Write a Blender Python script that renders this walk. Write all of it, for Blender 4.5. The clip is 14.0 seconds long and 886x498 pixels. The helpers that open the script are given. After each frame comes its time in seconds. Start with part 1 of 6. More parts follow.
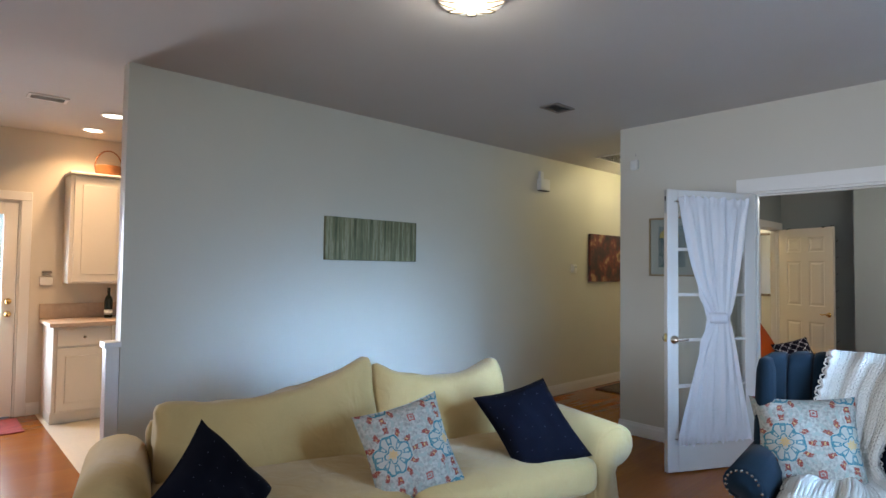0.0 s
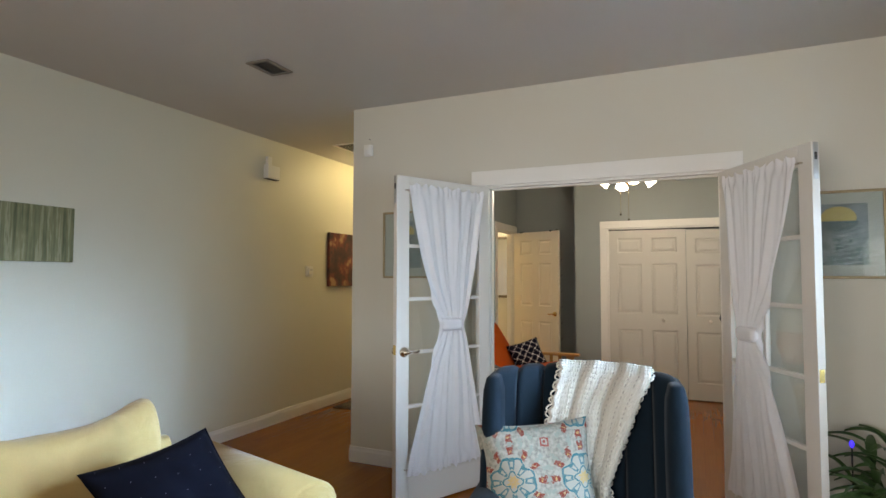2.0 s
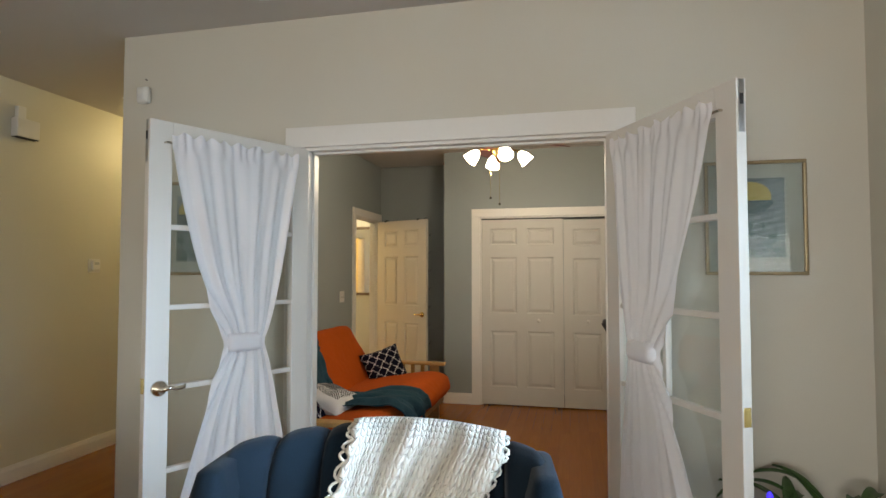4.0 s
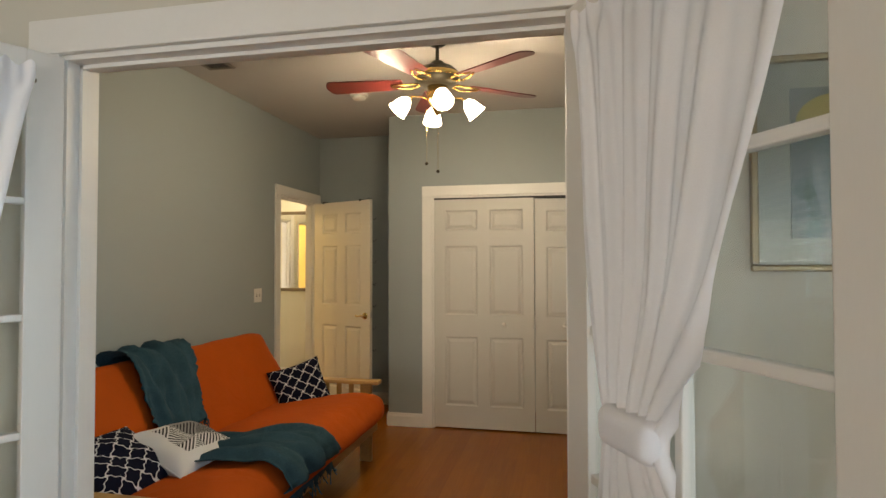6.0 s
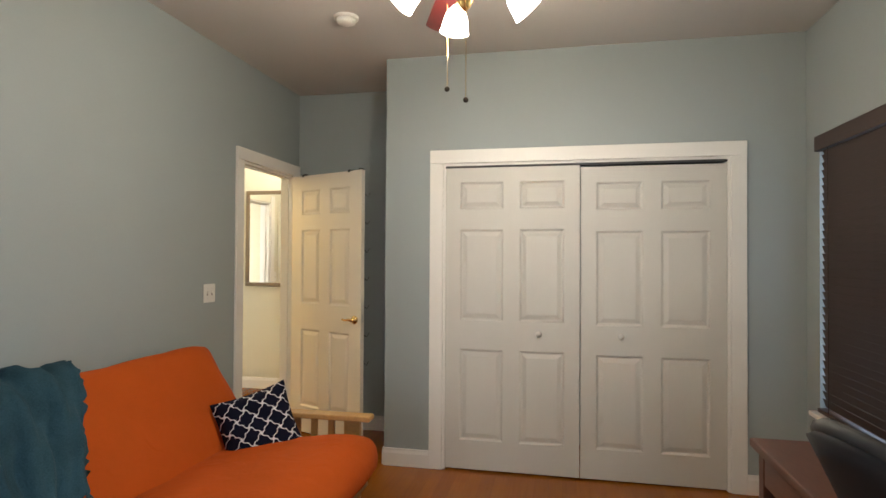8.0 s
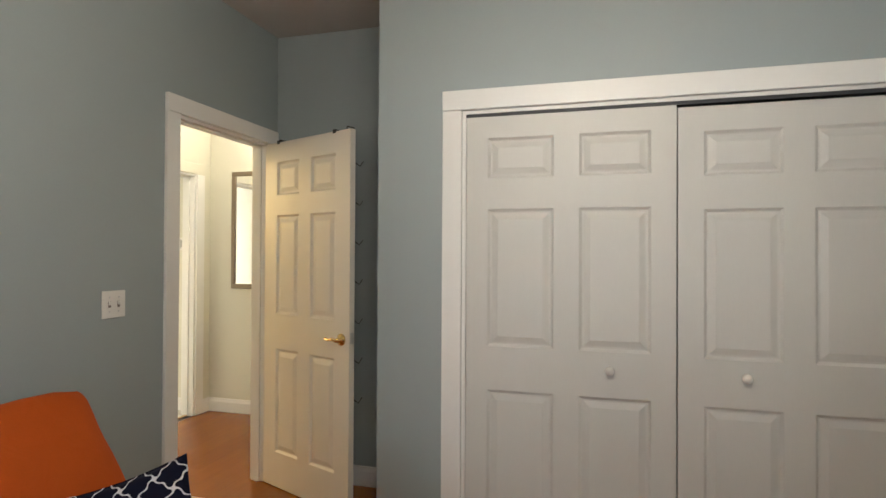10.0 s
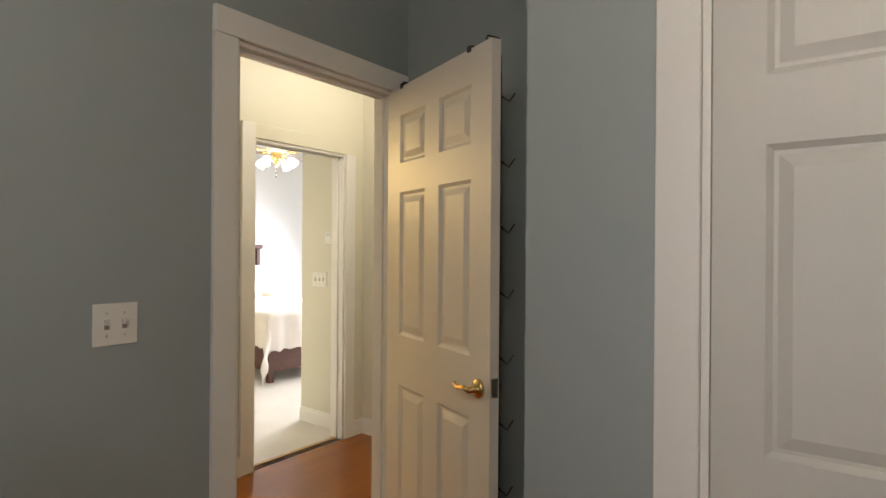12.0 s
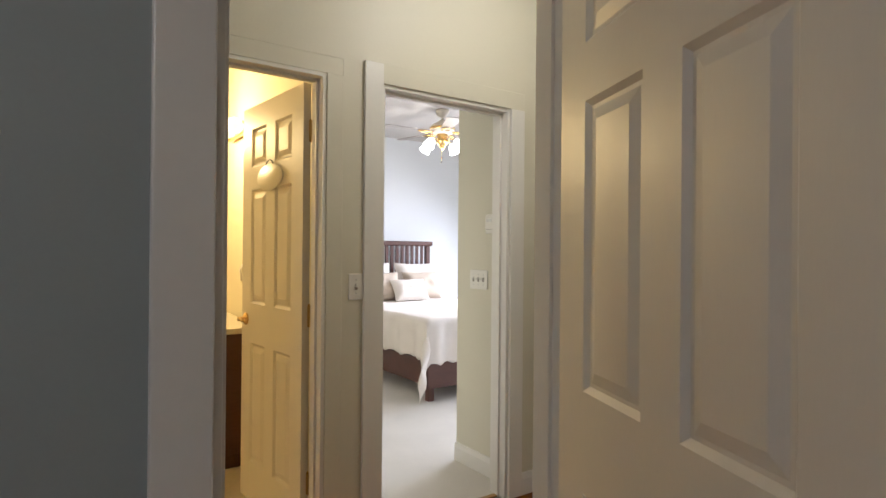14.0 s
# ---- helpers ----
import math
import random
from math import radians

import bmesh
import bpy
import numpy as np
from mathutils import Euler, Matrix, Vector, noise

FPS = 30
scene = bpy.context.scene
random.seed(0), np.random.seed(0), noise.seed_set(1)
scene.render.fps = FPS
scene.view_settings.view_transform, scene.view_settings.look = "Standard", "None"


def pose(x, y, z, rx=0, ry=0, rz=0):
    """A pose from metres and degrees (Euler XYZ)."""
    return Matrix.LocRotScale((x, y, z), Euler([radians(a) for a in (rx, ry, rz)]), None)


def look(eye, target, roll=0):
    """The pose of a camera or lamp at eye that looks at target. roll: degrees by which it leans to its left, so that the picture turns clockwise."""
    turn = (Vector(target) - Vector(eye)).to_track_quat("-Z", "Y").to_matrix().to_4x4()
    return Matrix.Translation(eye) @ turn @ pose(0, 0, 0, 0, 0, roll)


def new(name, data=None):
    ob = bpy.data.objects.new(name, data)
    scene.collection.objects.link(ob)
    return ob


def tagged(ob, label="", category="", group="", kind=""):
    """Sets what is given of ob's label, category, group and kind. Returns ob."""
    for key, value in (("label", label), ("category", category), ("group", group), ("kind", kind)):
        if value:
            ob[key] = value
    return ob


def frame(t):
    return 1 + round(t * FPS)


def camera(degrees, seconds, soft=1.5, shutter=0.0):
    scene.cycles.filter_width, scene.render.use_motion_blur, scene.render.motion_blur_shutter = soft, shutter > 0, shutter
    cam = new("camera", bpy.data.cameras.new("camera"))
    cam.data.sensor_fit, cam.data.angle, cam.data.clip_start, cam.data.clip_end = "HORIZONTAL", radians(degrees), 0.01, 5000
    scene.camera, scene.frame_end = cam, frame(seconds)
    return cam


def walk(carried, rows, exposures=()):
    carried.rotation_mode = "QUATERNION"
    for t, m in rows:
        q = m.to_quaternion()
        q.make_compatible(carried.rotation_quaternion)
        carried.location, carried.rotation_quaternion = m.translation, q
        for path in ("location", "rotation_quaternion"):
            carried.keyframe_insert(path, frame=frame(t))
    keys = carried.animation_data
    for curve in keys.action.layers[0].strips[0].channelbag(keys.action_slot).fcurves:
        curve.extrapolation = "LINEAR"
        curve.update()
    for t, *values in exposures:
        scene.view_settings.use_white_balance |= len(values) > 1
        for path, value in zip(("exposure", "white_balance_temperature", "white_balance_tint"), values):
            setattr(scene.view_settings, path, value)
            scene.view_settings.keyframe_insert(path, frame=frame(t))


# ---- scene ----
cam = camera(76.0, 14.0)
PATH = [
    (0, (-0.004, 0.037, 1.441), (1.349, 1.508, 1.513), 0.7),
    (0.5, (0.247, 0.094, 1.44), (1.76, 1.399, 1.529), 0.3),
    (1, (0.49, 0.131, 1.447), (2.136, 1.264, 1.541), 0.3),
    (1.5, (0.684, 0.179, 1.402), (2.431, 1.148, 1.504), 0.2),
    (2, (0.912, 0.281, 1.415), (2.735, 1.096, 1.514), 0.1),
    (2.5, (1.157, 0.289, 1.406), (3.033, 0.976, 1.499), 0.2),
    (3, (1.435, 0.259, 1.412), (3.347, 0.838, 1.503), 0.1),
    (3.5, (1.701, 0.273, 1.411), (3.636, 0.773, 1.495), 0.1),
    (4, (2.019, 0.301, 1.425), (3.968, 0.745, 1.505), 0.0),
    (4.2, (2.142, 0.292, 1.426), (4.093, 0.723, 1.504), 0.1),
    (5.3, (2.84, 0.10, 1.425), (4.800, 0.50, 1.487), 0.0),
    (5.9, (3.20, 0.145, 1.43), (5.157, 0.555, 1.482), -0.1),
    (6.5, (3.544, 0.238, 1.432), (5.499, 0.661, 1.474), -0.1),
    (7, (3.814, 0.332, 1.398), (5.771, 0.742, 1.438), 0.1),
    (7.5, (4.106, 0.44, 1.395), (6.065, 0.84, 1.426), 0.3),
    (10, (5.668, 0.669, 1.379), (7.591, 1.218, 1.399), 0.3),
    (10.5, (5.959, 0.728, 1.365), (7.837, 1.414, 1.382), 0.3),
    (11, (6.274, 0.819, 1.38), (8.081, 1.676, 1.389), 0.3),
    (11.5, (6.59, 0.913, 1.369), (8.309, 1.937, 1.374), 0.4),
    (12, (6.868, 1.013, 1.374), (8.474, 2.204, 1.375), 0.4),
    (12.5, (7.104, 1.213, 1.368), (8.591, 2.551, 1.368), 0.4),
    (13, (7.33, 1.39, 1.36), (8.686, 2.86, 1.36), 0.3),
    (13.5, (7.571, 1.566, 1.315), (8.803, 3.142, 1.334), 0.3),
    (14, (7.745, 1.765, 1.303), (8.885, 3.408, 1.309), 0.5),
]
EXPOSURES = [(0, -0.36, 5750, 10), (0.6, -0.18, 6300, 10), (1.4, -0.10, 7000, 10), (2.5, -0.16, 7100, 10), (4.2, -0.20, 7300, 9), (6.5, -0.06, 7800, 9), (7.0, 0.12, 7000, 8), (7.5, 0.40, 6500, 10), (10.0, 0.24, 5900, 9), (11.0, 0.0, 5950, 10), (12.0, -0.22, 6050, 12), (13.0, -0.26, 6100, 13), (13.5, -0.38, 5750, 13), (14, -0.74, 5450, 14)]
walk(cam, [(t, look(eye, target, roll)) for t, eye, target, roll in PATH], EXPOSURES)

# ---- world and light ----
world = bpy.data.worlds.new("world")
scene.world = world
world.use_nodes = True
wn = world.node_tree
sky = wn.nodes.new("ShaderNodeTexSky")
sky.sky_type, sky.sun_disc = "NISHITA", False
sky.sun_elevation, sky.sun_rotation = radians(48), radians(200)
wn.links.new(sky.outputs[0], wn.nodes["Background"].inputs["Color"])
wn.nodes["Background"].inputs["Strength"].default_value = 0.12


def lamp(name, kind, m, energy, color, **kw):
    data = bpy.data.lights.new(name, kind)
    data.energy, data.color = energy, color
    if kind == "AREA":
        data.shape, data.size, data.size_y = "RECTANGLE", kw["size"], kw["size_y"]
        data.spread = radians(kw["spread"])
    else:
        data.shadow_soft_size = kw["size"]
        if kind == "SPOT":
            data.spot_size, data.spot_blend = radians(kw["cone"]), 0.6
        if kind == "SUN":
            data.angle = radians(0.5)
    ob = new(name, data)
    ob.matrix_world = m
    return ob


lamp("sun", "SUN", look((0, -20, 22), (-6, 0, 0)), 2.5, (1.0, 0.95, 0.88), size=0)
DAY = (0.50, 0.72, 1.0)
WARM = (1.0, 0.86, 0.66)
# daylight in the openings of the living room's windows; the west one is added
lamp("window_light", "AREA", look((2.82, -1.03, 1.45), (2.70, 4.0, 0.0)), 43, (0.42, 0.66, 1.0), size=1.7, size_y=1.15, spread=36)
# Fill light: this west window is out of view and made up.
lamp("window_light", "AREA", look((-2.62, 1.4, 1.4), (4.7, -0.1, 2.0)), 42, (0.97, 0.97, 1.0), size=2.4, size_y=1.3, spread=88)
lamp("window_light", "AREA", look((7.4, -1.02, 1.33), (7.4, 3.0, 1.0)), 9, DAY, size=0.95, size_y=1.4, spread=150)
lamp("window_light", "AREA", look((13.2, 6.3, 1.6), (10.4, 6.0, 0.0)), 215, (1.0, 0.97, 0.94), size=2.4, size_y=1.5, spread=130)
lamp("window_light", "AREA", look((0.2, 6.92, 1.2), (0.2, 3.0, 0.8)), 110, (0.9, 0.95, 1.0), size=0.6, size_y=1.5, spread=150)
lamp("window_light", "AREA", look((2.82, -1.025, 1.40), (3.4, 4.0, -1.2)), 52, DAY, size=1.7, size_y=1.15, spread=118)
# lamps of the rooms
FAN = (6.39, 0.85)
for k in range(4):
    a = radians(20 + 90 * k)
    lamp("fan_bulb", "POINT", pose(FAN[0] + 0.235 * math.cos(a), FAN[1] + 0.235 * math.sin(a), 2.275), 10.2, WARM, size=0.035)
lamp("living_bulb", "POINT", pose(1.86, 1.885, 2.63), 9, (1.0, 0.88, 0.68), size=0.05)
lamp("hall_bulb", "POINT", pose(6.55, 3.42, 2.58), 17.5, (1.0, 0.82, 0.42), size=0.05)
lamp("hall_bulb", "POINT", pose(9.35, 3.25, 2.58), 26, (1.0, 0.90, 0.70), size=0.05)
lamp("bath_bulb", "POINT", pose(8.35, 5.7, 2.08), 105, (1.0, 0.68, 0.26), size=0.10)
lamp("master_bulb", "POINT", pose(11.03, 6.5, 2.2), 10, WARM, size=0.1)
# The last spot is an added fill with no downlight at its place.
for xk, yk in ((1.187, 5.59), (1.174, 6.315), (0.1, 5.45)):
    lamp("kitchen_spot", "SPOT", pose(xk, yk, 2.71), 70, (1.0, 0.60, 0.28), size=0.05, cone=140)


# ---- materials ----
def mat(name, col, rough=0.6, metal=0.0, var=0.07, scale=3.0, grain=60.0, bump=0.15, dist=0.002, spec=0.5, sheen=0.0, coat=0.0, stretch=(1, 1, 1), crumple=0.0):
    m = bpy.data.materials.new(name)
    m.use_nodes = True
    nt = m.node_tree
    b = nt.nodes["Principled BSDF"]
    co = nt.nodes.new("ShaderNodeTexCoord")
    mp = nt.nodes.new("ShaderNodeMapping")
    mp.inputs["Scale"].default_value = stretch
    nt.links.new(co.outputs["Object"], mp.inputs["Vector"])
    n1, n2 = nt.nodes.new("ShaderNodeTexNoise"), nt.nodes.new("ShaderNodeTexNoise")
    for n, s, d in ((n1, scale, 3.0), (n2, grain, 4.0)):
        n.inputs["Scale"].default_value, n.inputs["Detail"].default_value = s, d
        nt.links.new(mp.outputs[0], n.inputs["Vector"])
    add = nt.nodes.new("ShaderNodeMath")
    add.operation = "ADD"
    nt.links.new(n1.outputs["Fac"], add.inputs[0])
    nt.links.new(n2.outputs["Fac"], add.inputs[1])
    rng = nt.nodes.new("ShaderNodeMapRange")
    rng.inputs["From Min"].default_value, rng.inputs["From Max"].default_value = 0.6, 1.4
    rng.inputs["To Min"].default_value, rng.inputs["To Max"].default_value = 1 - var, 1 + var
    nt.links.new(add.outputs[0], rng.inputs["Value"])
    hsv = nt.nodes.new("ShaderNodeHueSaturation")
    hsv.inputs["Color"].default_value = (*col, 1)
    nt.links.new(rng.outputs[0], hsv.inputs["Value"])
    nt.links.new(hsv.outputs[0], b.inputs["Base Color"])
    b.inputs["Roughness"].default_value, b.inputs["Metallic"].default_value = rough, metal
    b.inputs["Specular IOR Level"].default_value = spec
    b.inputs["Sheen Weight"].default_value, b.inputs["Coat Weight"].default_value = sheen, coat
    if bump:
        bp = nt.nodes.new("ShaderNodeBump")
        bp.inputs["Strength"].default_value, bp.inputs["Distance"].default_value = bump, dist
        nt.links.new(n2.outputs["Fac"], bp.inputs["Height"])
        nt.links.new(bp.outputs[0], b.inputs["Normal"])
        if crumple:
            n3, b3 = nt.nodes.new("ShaderNodeTexNoise"), nt.nodes.new("ShaderNodeBump")
            n3.inputs["Scale"].default_value, n3.inputs["Detail"].default_value, n3.inputs["Distortion"].default_value = 7.0, 2.5, 1.2
            nt.links.new(mp.outputs[0], n3.inputs["Vector"])
            b3.inputs["Strength"].default_value, b3.inputs["Distance"].default_value = 0.8, crumple
            nt.links.new(n3.outputs["Fac"], b3.inputs["Height"])
            nt.links.new(b3.outputs[0], bp.inputs["Normal"])
    return m


def glow(name, col, strength):
    m = bpy.data.materials.new(name)
    m.use_nodes = True
    b = m.node_tree.nodes["Principled BSDF"]
    b.inputs["Base Color"].default_value = (*col, 1)
    b.inputs["Emission Color"].default_value = (*col, 1)
    b.inputs["Emission Strength"].default_value = strength
    b.inputs["Roughness"].default_value = 0.3
    return m


def glass(name, tint=(1, 1, 1)):
    m = bpy.data.materials.new(name)
    m.use_nodes = True
    nt = m.node_tree
    tr, gl, mx, fr, pw = (nt.nodes.new("ShaderNode" + k) for k in ("BsdfTransparent", "BsdfGlossy", "MixShader", "LayerWeight", "Math"))
    tr.inputs["Color"].default_value = (*tint, 1)
    gl.inputs["Roughness"].default_value = 0.02
    pw.operation = "POWER"
    pw.inputs[1].default_value = 3.0
    nt.links.new(fr.outputs["Facing"], pw.inputs[0])
    sc = nt.nodes.new("ShaderNodeMapRange")
    sc.inputs["To Min"].default_value, sc.inputs["To Max"].default_value = 0.05, 0.6
    nt.links.new(pw.outputs[0], sc.inputs["Value"])
    nt.links.new(sc.outputs[0], mx.inputs[0])
    nt.links.new(tr.outputs[0], mx.inputs[1])
    nt.links.new(gl.outputs[0], mx.inputs[2])
    nt.links.new(mx.outputs[0], nt.nodes["Material Output"].inputs["Surface"])
    return m


def cloth(name, col, through_light=0.35):
    """Thin curtain cloth that lets some light pass."""
    m = mat(name, col, 0.9, var=0.04, scale=5, grain=400, bump=0.2, dist=0.0008, spec=0.1)
    nt = m.node_tree
    b = nt.nodes["Principled BSDF"]
    tl, mx = nt.nodes.new("ShaderNodeBsdfTranslucent"), nt.nodes.new("ShaderNodeMixShader")
    tl.inputs["Color"].default_value = (*col, 1)
    mx.inputs[0].default_value = through_light
    nt.links.new(b.outputs[0], mx.inputs[1])
    nt.links.new(tl.outputs[0], mx.inputs[2])
    nt.links.new(mx.outputs[0], nt.nodes["Material Output"].inputs["Surface"])
    return m


class Sums:
    """Short way to write sums of nodes."""

    def __init__(self, m):
        self.nt = m.node_tree

    def op(self, kind, a, b=None, c=None):
        n = self.nt.nodes.new("ShaderNodeMath")
        n.operation = kind
        for i, v in enumerate((a, b, c)):
            if v is None:
                continue
            if isinstance(v, (int, float)):
                n.inputs[i].default_value = v
            else:
                self.nt.links.new(v, n.inputs[i])
        return n.outputs[0]

    def xyz(self, coord="Object"):
        co, sp = self.nt.nodes.new("ShaderNodeTexCoord"), self.nt.nodes.new("ShaderNodeSeparateXYZ")
        self.nt.links.new(co.outputs[coord], sp.inputs[0])
        return sp.outputs

    def band(self, v, lo, hi):
        return self.op("MULTIPLY", self.op("GREATER_THAN", v, lo), self.op("LESS_THAN", v, hi))

    def lay(self, base, mask, col):
        n = self.nt.nodes.new("ShaderNodeMix")
        n.data_type = "RGBA"
        self.nt.links.new(mask, n.inputs["Factor"])
        if isinstance(base, tuple):
            n.inputs[6].default_value = (*base, 1)
        else:
            self.nt.links.new(base, n.inputs[6])
        if isinstance(col, tuple):
            n.inputs[7].default_value = (*col, 1)
        else:
            self.nt.links.new(col, n.inputs[7])
        return n.outputs[2]

    def noise(self, scale, detail=2.0, stretch=(1, 1, 1)):
        co, mp, n = (self.nt.nodes.new("ShaderNode" + k) for k in ("TexCoord", "Mapping", "TexNoise"))
        mp.inputs["Scale"].default_value = stretch
        self.nt.links.new(co.outputs["Object"], mp.inputs["Vector"])
        self.nt.links.new(mp.outputs[0], n.inputs["Vector"])
        n.inputs["Scale"].default_value, n.inputs["Detail"].default_value = scale, detail
        return n.outputs["Fac"]

    def ramp(self, v, stops):
        n = self.nt.nodes.new("ShaderNodeValToRGB")
        while len(n.color_ramp.elements) < len(stops):
            n.color_ramp.elements.new(0.5)
        for e, (p, c) in zip(n.color_ramp.elements, stops):
            e.position, e.color = p, (*c, 1)
        self.nt.links.new(v, n.inputs[0])
        return n.outputs[0]

    def colour(self, out):
        self.nt.links.new(out, self.nt.nodes["Principled BSDF"].inputs["Base Color"])


PAINT_LIVING = mat("greige_paint", (0.61, 0.58, 0.50), 0.75, var=0.02, scale=1.5, grain=140, bump=0.12, dist=0.001)
PAINT_HALL = mat("cream_paint", (0.64, 0.61, 0.50), 0.48, var=0.02, scale=1.5, grain=140, bump=0.12, dist=0.001)
PAINT_BED = mat("blue_grey_paint", (0.315, 0.350, 0.350), 0.6, var=0.02, scale=1.5, grain=140, bump=0.12, dist=0.001)
PAINT_KITCHEN = mat("kitchen_paint", (0.66, 0.60, 0.50), 0.7, var=0.02, scale=1.5, grain=140, bump=0.12, dist=0.001)
PAINT_MASTER = mat("pale_paint", (0.72, 0.73, 0.74), 0.7, var=0.02, scale=1.5, grain=140, bump=0.12, dist=0.001)
PAINT_BATH = mat("bath_paint", (0.72, 0.66, 0.48), 0.6, var=0.02, scale=1.5, grain=140, bump=0.12, dist=0.001)
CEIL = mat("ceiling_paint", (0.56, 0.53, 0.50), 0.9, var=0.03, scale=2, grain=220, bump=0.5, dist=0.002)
TRIM = mat("white_trim_paint", (0.76, 0.74, 0.70), 0.38, var=0.015, scale=3, grain=50, bump=0.05, dist=0.0006)
# Same white door paint, with the closet's dimmer light put into its colour.
DOORPAINT_DIMMED = mat("white_door_paint_dimmed", (0.56, 0.54, 0.495), 0.45, var=0.02, scale=3, grain=90, bump=0.08, dist=0.0008, stretch=(3, 3, 0.4))
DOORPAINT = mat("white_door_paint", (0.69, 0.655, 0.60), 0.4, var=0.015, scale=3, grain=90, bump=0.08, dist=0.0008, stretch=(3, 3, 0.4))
BRASS = mat("brass", (0.75, 0.52, 0.2), 0.22, 1.0, var=0.05, bump=0)
NICKEL = mat("aged_nickel", (0.6, 0.55, 0.46), 0.25, 1.0, var=0.05, bump=0)
STEEL = mat("steel", (0.55, 0.55, 0.55), 0.3, 1.0, var=0.05, bump=0)
BLACKGAP = mat("dark_metal", (0.03, 0.03, 0.03), 0.6, bump=0)
PLASTIC = mat("white_plastic", (0.75, 0.73, 0.68), 0.45, var=0.01, bump=0)
GLASS = glass("clear_glass", (0.96, 0.98, 0.97))
MIRROR = mat("mirror", (0.9, 0.9, 0.9), 0.01, 1.0, var=0, bump=0)
WOOD_PINE = mat("honey_wood", (0.42, 0.25, 0.09), 0.45, var=0.2, scale=4, grain=30, bump=0.1, dist=0.001, stretch=(0.3, 3, 3))
WOOD_DARK = mat("dark_cherry_wood", (0.09, 0.035, 0.022), 0.4, var=0.25, scale=4, grain=30, bump=0.1, dist=0.001, stretch=(0.5, 3, 3))
CARPET = mat("beige_carpet", (0.66, 0.62, 0.56), 0.95, var=0.12, scale=2, grain=350, bump=0.8, dist=0.006, spec=0.1)
TILE = mat("cream_tile", (0.60, 0.52, 0.40), 0.35, var=0.08, scale=3, grain=40, bump=0.05)


def floor_wood():
    m = mat("wood_floor", (0.3, 0.12, 0.05), 0.24, var=0.1, bump=0.05, dist=0.0006, spec=0.3)
    s = Sums(m)
    x, y, z = s.xyz()
    row = s.op("FLOOR", s.op("DIVIDE", y, 0.083))
    cell = s.op("FLOOR", s.op("ADD", s.op("DIVIDE", x, 1.1), s.op("MULTIPLY", row, 0.37)))
    wn = s.nt.nodes.new("ShaderNodeTexWhiteNoise")
    cb = s.nt.nodes.new("ShaderNodeCombineXYZ")
    s.nt.links.new(row, cb.inputs[0])
    s.nt.links.new(cell, cb.inputs[1])
    s.nt.links.new(cb.outputs[0], wn.inputs["Vector"])
    g = s.noise(14, 5, (0.25, 5, 1))
    v = s.op("ADD", s.op("ADD", s.op("MULTIPLY", wn.outputs["Value"], 0.26), 0.1), s.op("MULTIPLY", g, 0.6))
    col = s.ramp(v, [(0.15, (0.200, 0.058, 0.004)), (0.5, (0.240, 0.073, 0.005)), (0.9, (0.280, 0.090, 0.008))])
    fy = s.op("FRACT", s.op("DIVIDE", y, 0.083))
    gap = s.op("LESS_THAN", fy, 0.018)
    s.colour(s.lay(col, s.op("MULTIPLY", gap, 0.25), (0.05, 0.02, 0.01)))
    return m


FLOOR = floor_wood()


# ---- mesh helpers ----
def part(name, bm, material, parent=None, label="", smooth=False):
    me = bpy.data.meshes.new(name)
    bmesh.ops.recalc_face_normals(bm, faces=bm.faces)
    bm.to_mesh(me)
    bm.free()
    if material:
        me.materials.append(material)
    if smooth:
        for p in me.polygons:
            p.use_smooth = True
    ob = new(name, me)
    ob.parent = parent
    if label:
        ob["label"] = label
    return ob


def thing(name, m, label, category, group="", kind=""):
    ob = new(name)
    ob.empty_display_size = 0.1
    ob.matrix_world = m
    return tagged(ob, label, category, group, kind)


def box(bm, x0, x1, y0, y1, z0, z1, bev=0.0, seg=2, m=None):
    mm = Matrix.Translation(((x0 + x1) / 2, (y0 + y1) / 2, (z0 + z1) / 2)) @ Matrix.Diagonal((abs(x1 - x0), abs(y1 - y0), abs(z1 - z0), 1))
    r = bmesh.ops.create_cube(bm, size=1, matrix=(m @ mm) if m else mm)
    if bev:
        bmesh.ops.bevel(bm, geom=list({e for v in r["verts"] for e in v.link_edges}), offset=bev, segments=seg, affect="EDGES", profile=0.5)
    return bm


def boxes(*rows, bev=0.0, seg=2):
    bm = bmesh.new()
    for r in rows:
        box(bm, *r, bev=bev, seg=seg)
    return bm


def lathe(bm, rings, n=20, m=None):
    """Turned shape round z; rings: (radius, z)."""
    m = m or Matrix()
    prev = None
    for r, z in rings:
        cur = [bm.verts.new(m @ Vector((max(r, 1e-4) * math.cos(2 * math.pi * k / n), max(r, 1e-4) * math.sin(2 * math.pi * k / n), z))) for k in range(n)]
        if prev:
            for k in range(n):
                bm.faces.new((prev[k], prev[(k + 1) % n], cur[(k + 1) % n], cur[k]))
        else:
            bm.faces.new(cur[::-1])
        prev = cur
    bm.faces.new(prev)
    return bm


